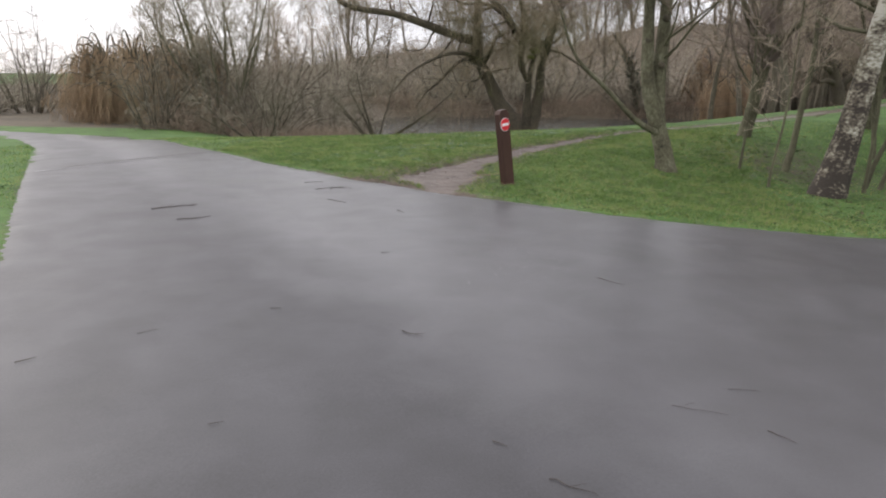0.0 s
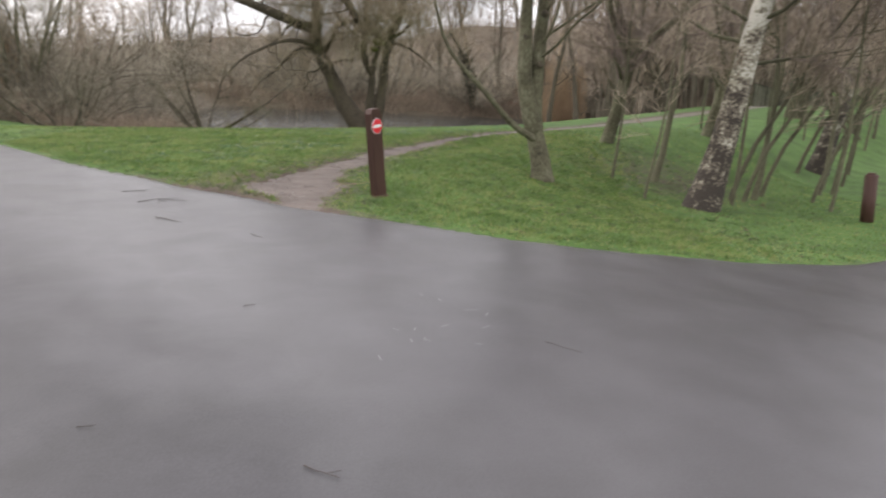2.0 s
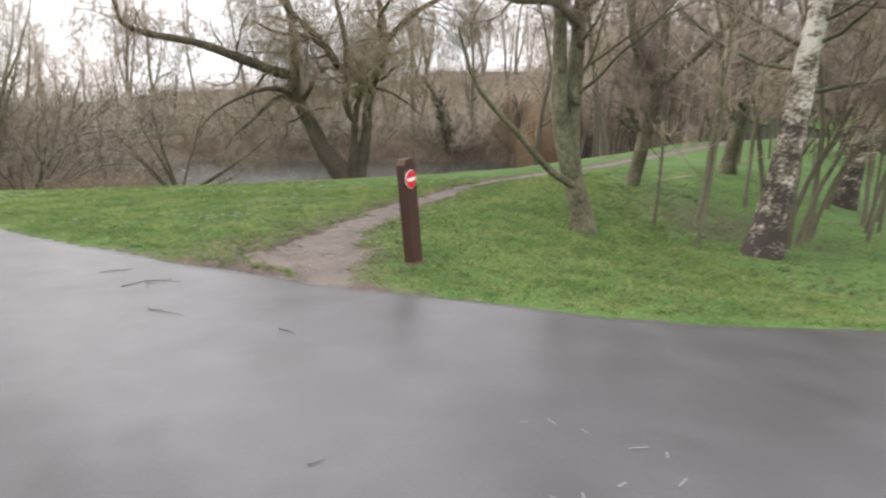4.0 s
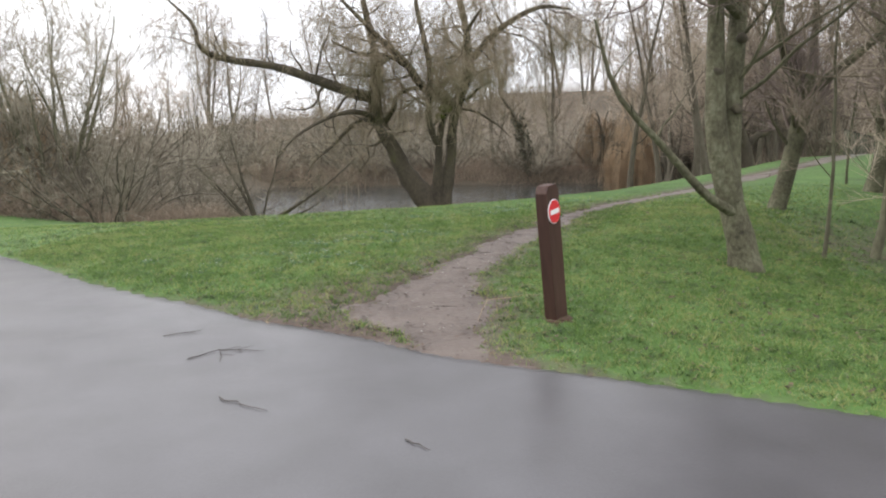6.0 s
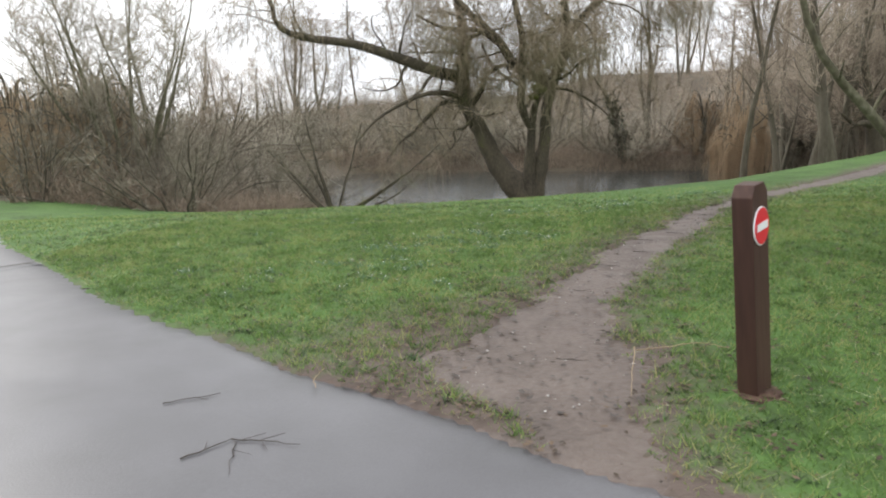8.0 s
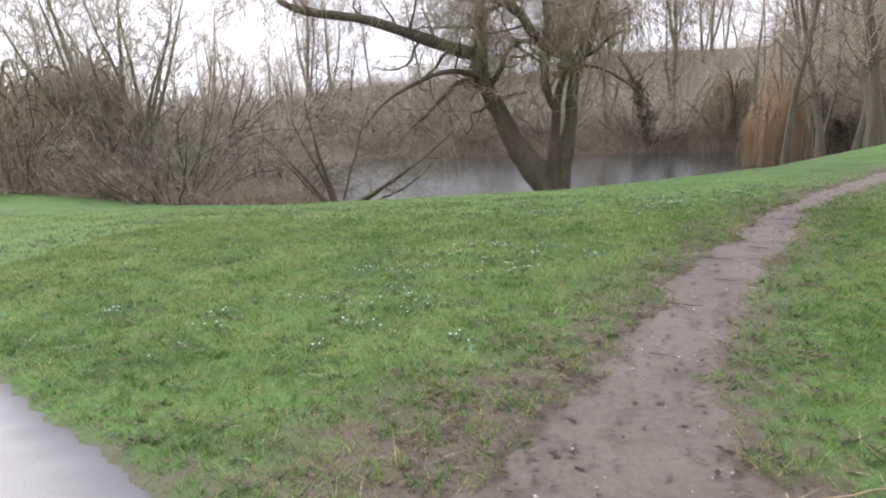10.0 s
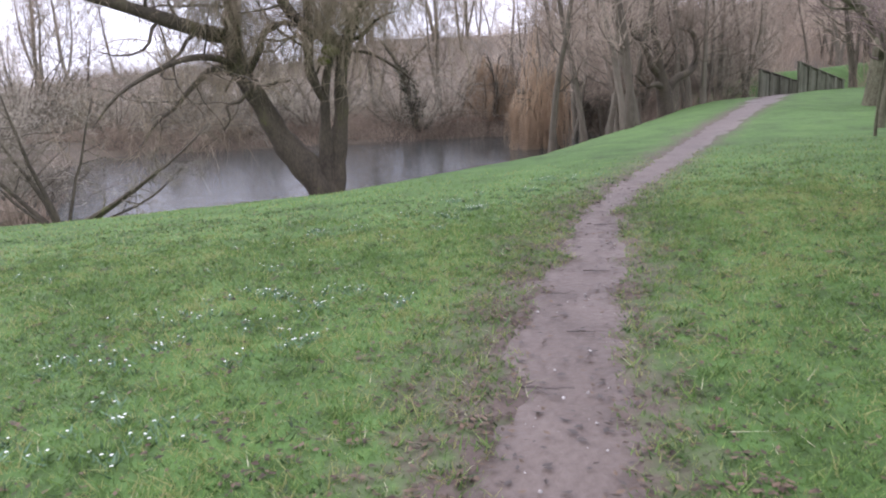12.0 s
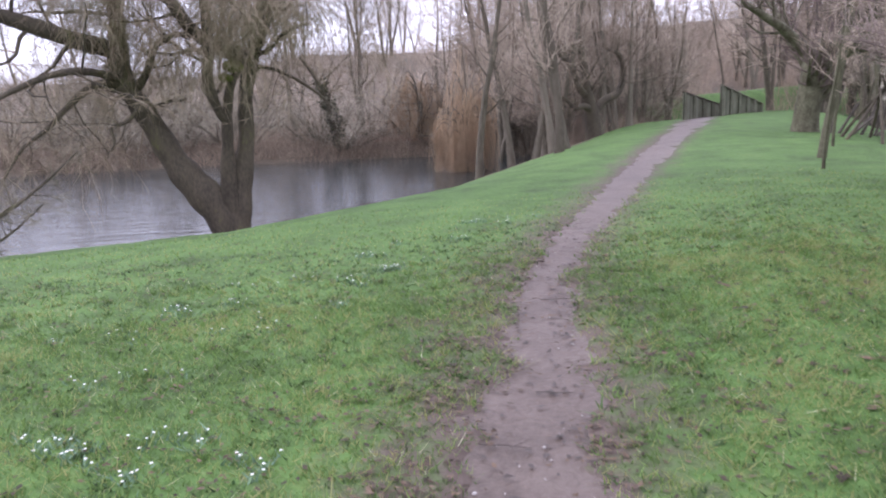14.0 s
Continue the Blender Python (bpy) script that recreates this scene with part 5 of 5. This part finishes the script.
def blades(name, r, x, y, height, width, material, label, lean=0.8):
    n = len(x)
    z = land(x, y) + np.maximum(turf_lift(x, y), -0.004)
    a = r.random(n) * 6.283
    h = height * (0.5 + r.random(n))
    w = width * (0.6 + 0.8 * r.random(n))
    base = np.column_stack([x, y, z - 0.004])
    side = np.column_stack([np.cos(a), np.sin(a), np.zeros(n)]) * w[:, None]
    tip = base + np.column_stack([r.normal(0, lean, n) * h, r.normal(0, lean, n) * h, h])
    v = np.stack([base - side, base + side, tip], 1).reshape(-1, 3)
    me = bpy.data.meshes.new(name)
    me.vertices.add(3 * n)
    me.vertices.foreach_set("co", v.ravel())
    me.loops.add(3 * n)
    me.loops.foreach_set("vertex_index", np.arange(3 * n))
    me.polygons.add(n)
    me.polygons.foreach_set("loop_start", np.arange(n) * 3)
    me.update(calc_edges=True)
    me.materials.append(material)
    return tagged(new(name, me), label, "grass", kind="stuff")


g = np.random.default_rng(900)
near = on_turf(g, 360000, -5.5, 5.0, 3.2, 12.5)
keep = g.random(len(near[0])) < np.clip(0.35 + path_edge(*near) * 0.9, 0.1, 1) * np.clip(0.4 + 2.0 * edge_distance(*near, ROAD), 0.2, 1)
blades("grass", g, near[0][keep], near[1][keep], 0.024, 0.0035, M_BLADE, "short soft green grass, thin and muddy by the path")
mid = on_turf(g, 170000, -11, 10, 2.5, 18.5)
keep = ((mid[0] < -4.5 - g.random(len(mid[0]))) | (mid[0] > 4 + g.random(len(mid[0]))) | (mid[1] > 11.5 + g.random(len(mid[0]))) | (mid[1] < 3.3)) & (g.random(len(mid[0])) < np.clip((19 - mid[1]) / 6, 0, 1))
blades("grass", g, mid[0][keep], mid[1][keep], 0.03, 0.006, M_BLADE, "short green grass between drive and pond")


tx, ty = on_turf(g, 5200, -5.5, 5.5, 3.4, 13.5, 0.05)
tx, ty = np.repeat(tx, 14), np.repeat(ty, 14)
tx, ty = tx + g.normal(0, 0.028, len(tx)), ty + g.normal(0, 0.028, len(ty))
blades("grass_tuft", g, tx, ty, 0.05, 0.004, M_BLADE, "longer tufts standing out of the short grass")


dx, dy = on_turf(g, 3800, -6.5, 6.5, 3.4, 15, 0.05)
dx, dy = np.repeat(dx, 9), np.repeat(dy, 9)
dx, dy = dx + g.normal(0, 0.03, len(dx)), dy + g.normal(0, 0.02, len(dy))
blades("coarse_grass", g, dx, dy, 0.03, 0.006, M_DARKBLADE, "small dark green clumps of coarse grass and weeds", 1.3)
sx, sy = on_turf(g, 9000, -6, 6, 3.4, 14)
blades("dry_grass", g, sx, sy, 0.028, 0.0028, M_STRAW, "pale dead grass blades in the turf", 2.2)


def leaf_scatter(name, r, x, y, size, material, label, category, z_up=0.008):
    n = len(x)
    z = land(x, y) + np.maximum(turf_lift(x, y), 0) + z_up
    a, s = r.random(n) * 6.283, size * (0.5 + r.random(n))
    c, d = np.cos(a), np.sin(a)
    shape = np.array([(-1, 0), (-0.2, 0.5), (1, 0.05), (0, -0.45)])
    lift = r.normal(0, 0.3, (n, 4)) * s[:, None] * 0.6
    px = x[:, None] + s[:, None] * (shape[:, 0] * c[:, None] - shape[:, 1] * d[:, None])
    py = y[:, None] + s[:, None] * (shape[:, 0] * d[:, None] + shape[:, 1] * c[:, None])
    v = np.stack([px, py, z[:, None] + np.abs(lift)], 2).reshape(-1, 3)
    ob = mesh_object(name, v, (np.arange(n)[:, None] * 4 + np.arange(4)).tolist(), material, None, False)
    return tagged(ob, label, category, kind="stuff")


lx, ly = g.uniform(-4, 5, 16000), g.uniform(4.4, 15, 16000)
le = path_edge(lx, ly)
lk = (edge_distance(lx, ly, ROAD) > 0.0) & (g.random(16000) < np.where((le > -0.15) & (le < 0.5), 0.45, np.where(le < 0, 0.06, 0.07)))
leaf_scatter("fallen_leaf", g, lx[lk], ly[lk], 0.019, M_DEADLEAF, "brown fallen leaves along the path and in the grass", "leaves")
lx, ly = g.uniform(2, 12, 5000), g.uniform(5, 13, 5000)
lk = (edge_distance(lx, ly, ROAD) > 0.1) & (g.random(5000) < 0.25)
leaf_scatter("fallen_leaf", g, lx[lk], ly[lk], 0.035, M_DEADLEAF, "brown fallen leaves on the grass under the trees", "leaves")
lx, ly = on_turf(g, 12000, -7, 7, 3.4, 16)
leaf_scatter("turf_scrap", g, lx, ly, 0.015, M_DEADLEAF, "dark leaf scraps and worm casts in the turf", "leaf scraps", 0.018)
lx, ly = on_turf(g, 900, -6, 6, 3.6, 15)
lx, ly = np.repeat(lx, 5), np.repeat(ly, 5)
leaf_scatter("leaf_clump", g, lx + g.normal(0, 0.035, len(lx)), ly + g.normal(0, 0.025, len(ly)), 0.017, M_DEADLEAF, "small dark clumps of rotting leaves in the turf", "leaf scraps", 0.02)
cy = g.uniform(4.6, 14, 340)
cx = np.interp(cy, PATH_Y, PATH_X) - np.abs(g.normal(0.45, 0.4, 340)) * np.where(g.random(340) < 0.75, 1, -0.9)
cx, cy = np.repeat(cx, 16), np.repeat(cy, 16)
cx, cy = cx + g.normal(0, 0.07, len(cx)), cy + g.normal(0, 0.06, len(cy))
ck = (edge_distance(cx, cy, ROAD) > 0) & (path_edge(cx, cy) > -0.04)
leaf_scatter("leaf_drift", g, cx[ck], cy[ck], 0.0165, M_RUSTLEAF, "drifts of rust-brown rotting leaves beside the path", "leaves", 0.014)
bx, by = g.normal(11.0, 1.6, 1600), 51.2 + np.abs(g.normal(0, 1.6, 1600))
leaf_scatter("leaf_bank", g, bx, by, 0.14, M_REDLEAF, "red-brown fallen leaves heaped on the far bank", "leaves", 0.05)
kx, ky = g.uniform(-1, 4, 6000), g.uniform(5, 14, 6000)
kk = path_edge(kx, ky) < -0.02
leaf_scatter("mud_crumb", g, kx[kk][:420], ky[kk][:420], 0.02, M_WETTWIG, "dark leaf scraps and crumbs trodden into the path", "leaf scraps", 0.004)


def pebbles(r, x, y):
    n = len(x)
    z = land(x, y) + 0.004
    s = 0.0055 * (0.5 + r.random(n) ** 2 * 1.6)
    octa = np.array([(1, 0, 0), (0, 1, 0), (-1, 0, 0), (0, -1, 0), (0, 0, 0.7), (0, 0, -0.7)])
    v = (np.column_stack([x, y, z])[:, None] + s[:, None, None] * octa * (0.7 + 0.6 * r.random((n, 6, 1)))).reshape(-1, 3)
    tri = np.array([(0, 1, 4), (1, 2, 4), (2, 3, 4), (3, 0, 4), (1, 0, 5), (2, 1, 5), (3, 2, 5), (0, 3, 5)])
    ob = mesh_object("pebble", v, (np.arange(n)[:, None, None] * 6 + tri).reshape(-1, 3).tolist(), M_STONE)
    return tagged(ob, "small pale stones trodden into the mud path", "stones", kind="stuff")


pebbles(g, kx[kk][500:660], ky[kk][500:660])


def flower_patch(x, y, count, spread, seed):
    """A drift of little white flowers over blue-green leaves."""
    r = np.random.default_rng(seed)
    knot = r.integers(0, max(4, count // 3), count)
    ka, kb = r.normal(0, spread, 60), r.normal(0, spread * 0.6, 60)
    px, py = x + ka[knot] + r.normal(0, 0.07, count), y + kb[knot] + r.normal(0, 0.06, count)
    ok = path_edge(px, py) > 0.15
    px, py = px[ok], py[ok]
    n = len(px)
    o = np.array([x, y, ground_z(x, y)])
    root = empty("snowdrop_patch", o, "drift of small white snowdrops in the grass", "flowers", "snowdrop drifts")
    z = land(px, py) + 0.015
    verts, faces = [], []
    for i in range(n):
        h, a0 = 0.03 + 0.02 * r.random(), r.random() * 6.28
        c = np.array([px[i], py[i], z[i] + h]) - o
        for k in range(5):
            a = a0 + k * 1.2566
            q = np.array([math.cos(a), math.sin(a), -0.5])
            w = np.array([-math.sin(a), math.cos(a), 0]) * 0.0036
            b = len(verts)
            verts += [c, c + q * 0.005 + w, c + q * 0.0095, c + q * 0.005 - w]
            faces.append((b, b + 1, b + 2, b + 3))
    tagged(mesh_object("blossom", verts, faces, M_PETAL, root, False), "white petals", kind="stuff")
    m = n * 9
    idx = r.integers(0, n, m)
    bx, by = px[idx] + r.normal(0, 0.035, m), py[idx] + r.normal(0, 0.035, m)
    lv = blades("leaf", r, bx, by, 0.036, 0.007, M_BLUELEAF, "blue-green strap leaves")
    lv.parent = root
    lv.location = -o
    del lv["category"]


for k, (fx, fy, fc, fs) in enumerate(((-0.35, 10.1, 18, 0.25), (-0.9, 10.4, 12, 0.25), (-1.0, 11.4, 10, 0.3), (-0.15, 12.85, 18, 0.25), (0.72, 13.2, 22, 0.3), (1.23, 14.1, 12, 0.3), (1.6, 13.4, 20, 0.25), (3.15, 15.8, 20, 0.3), (0.33, 12.2, 12, 0.25),
                                      (-0.71, 12.25, 8, 0.3), (-1.37, 9.65, 26, 0.28), (-0.72, 9.54, 24, 0.28), (-0.4, 9.95, 22, 0.22), (-1.19, 10.1, 14, 0.22), (-1.18, 8.06, 16, 0.25), (-1.62, 8.58, 14, 0.25), (-2.62, 8.05, 16, 0.25), (-1.4, 8.35, 18, 0.25),
                                      (-2.0, 7.5, 8, 0.3), (-3.2, 10.5, 8, 0.5), (-2.2, 11.8, 8, 0.5), (2.2, 14.6, 12, 0.3))):
    flower_patch(fx, fy, round(fc * 0.8), fs, 700 + k)
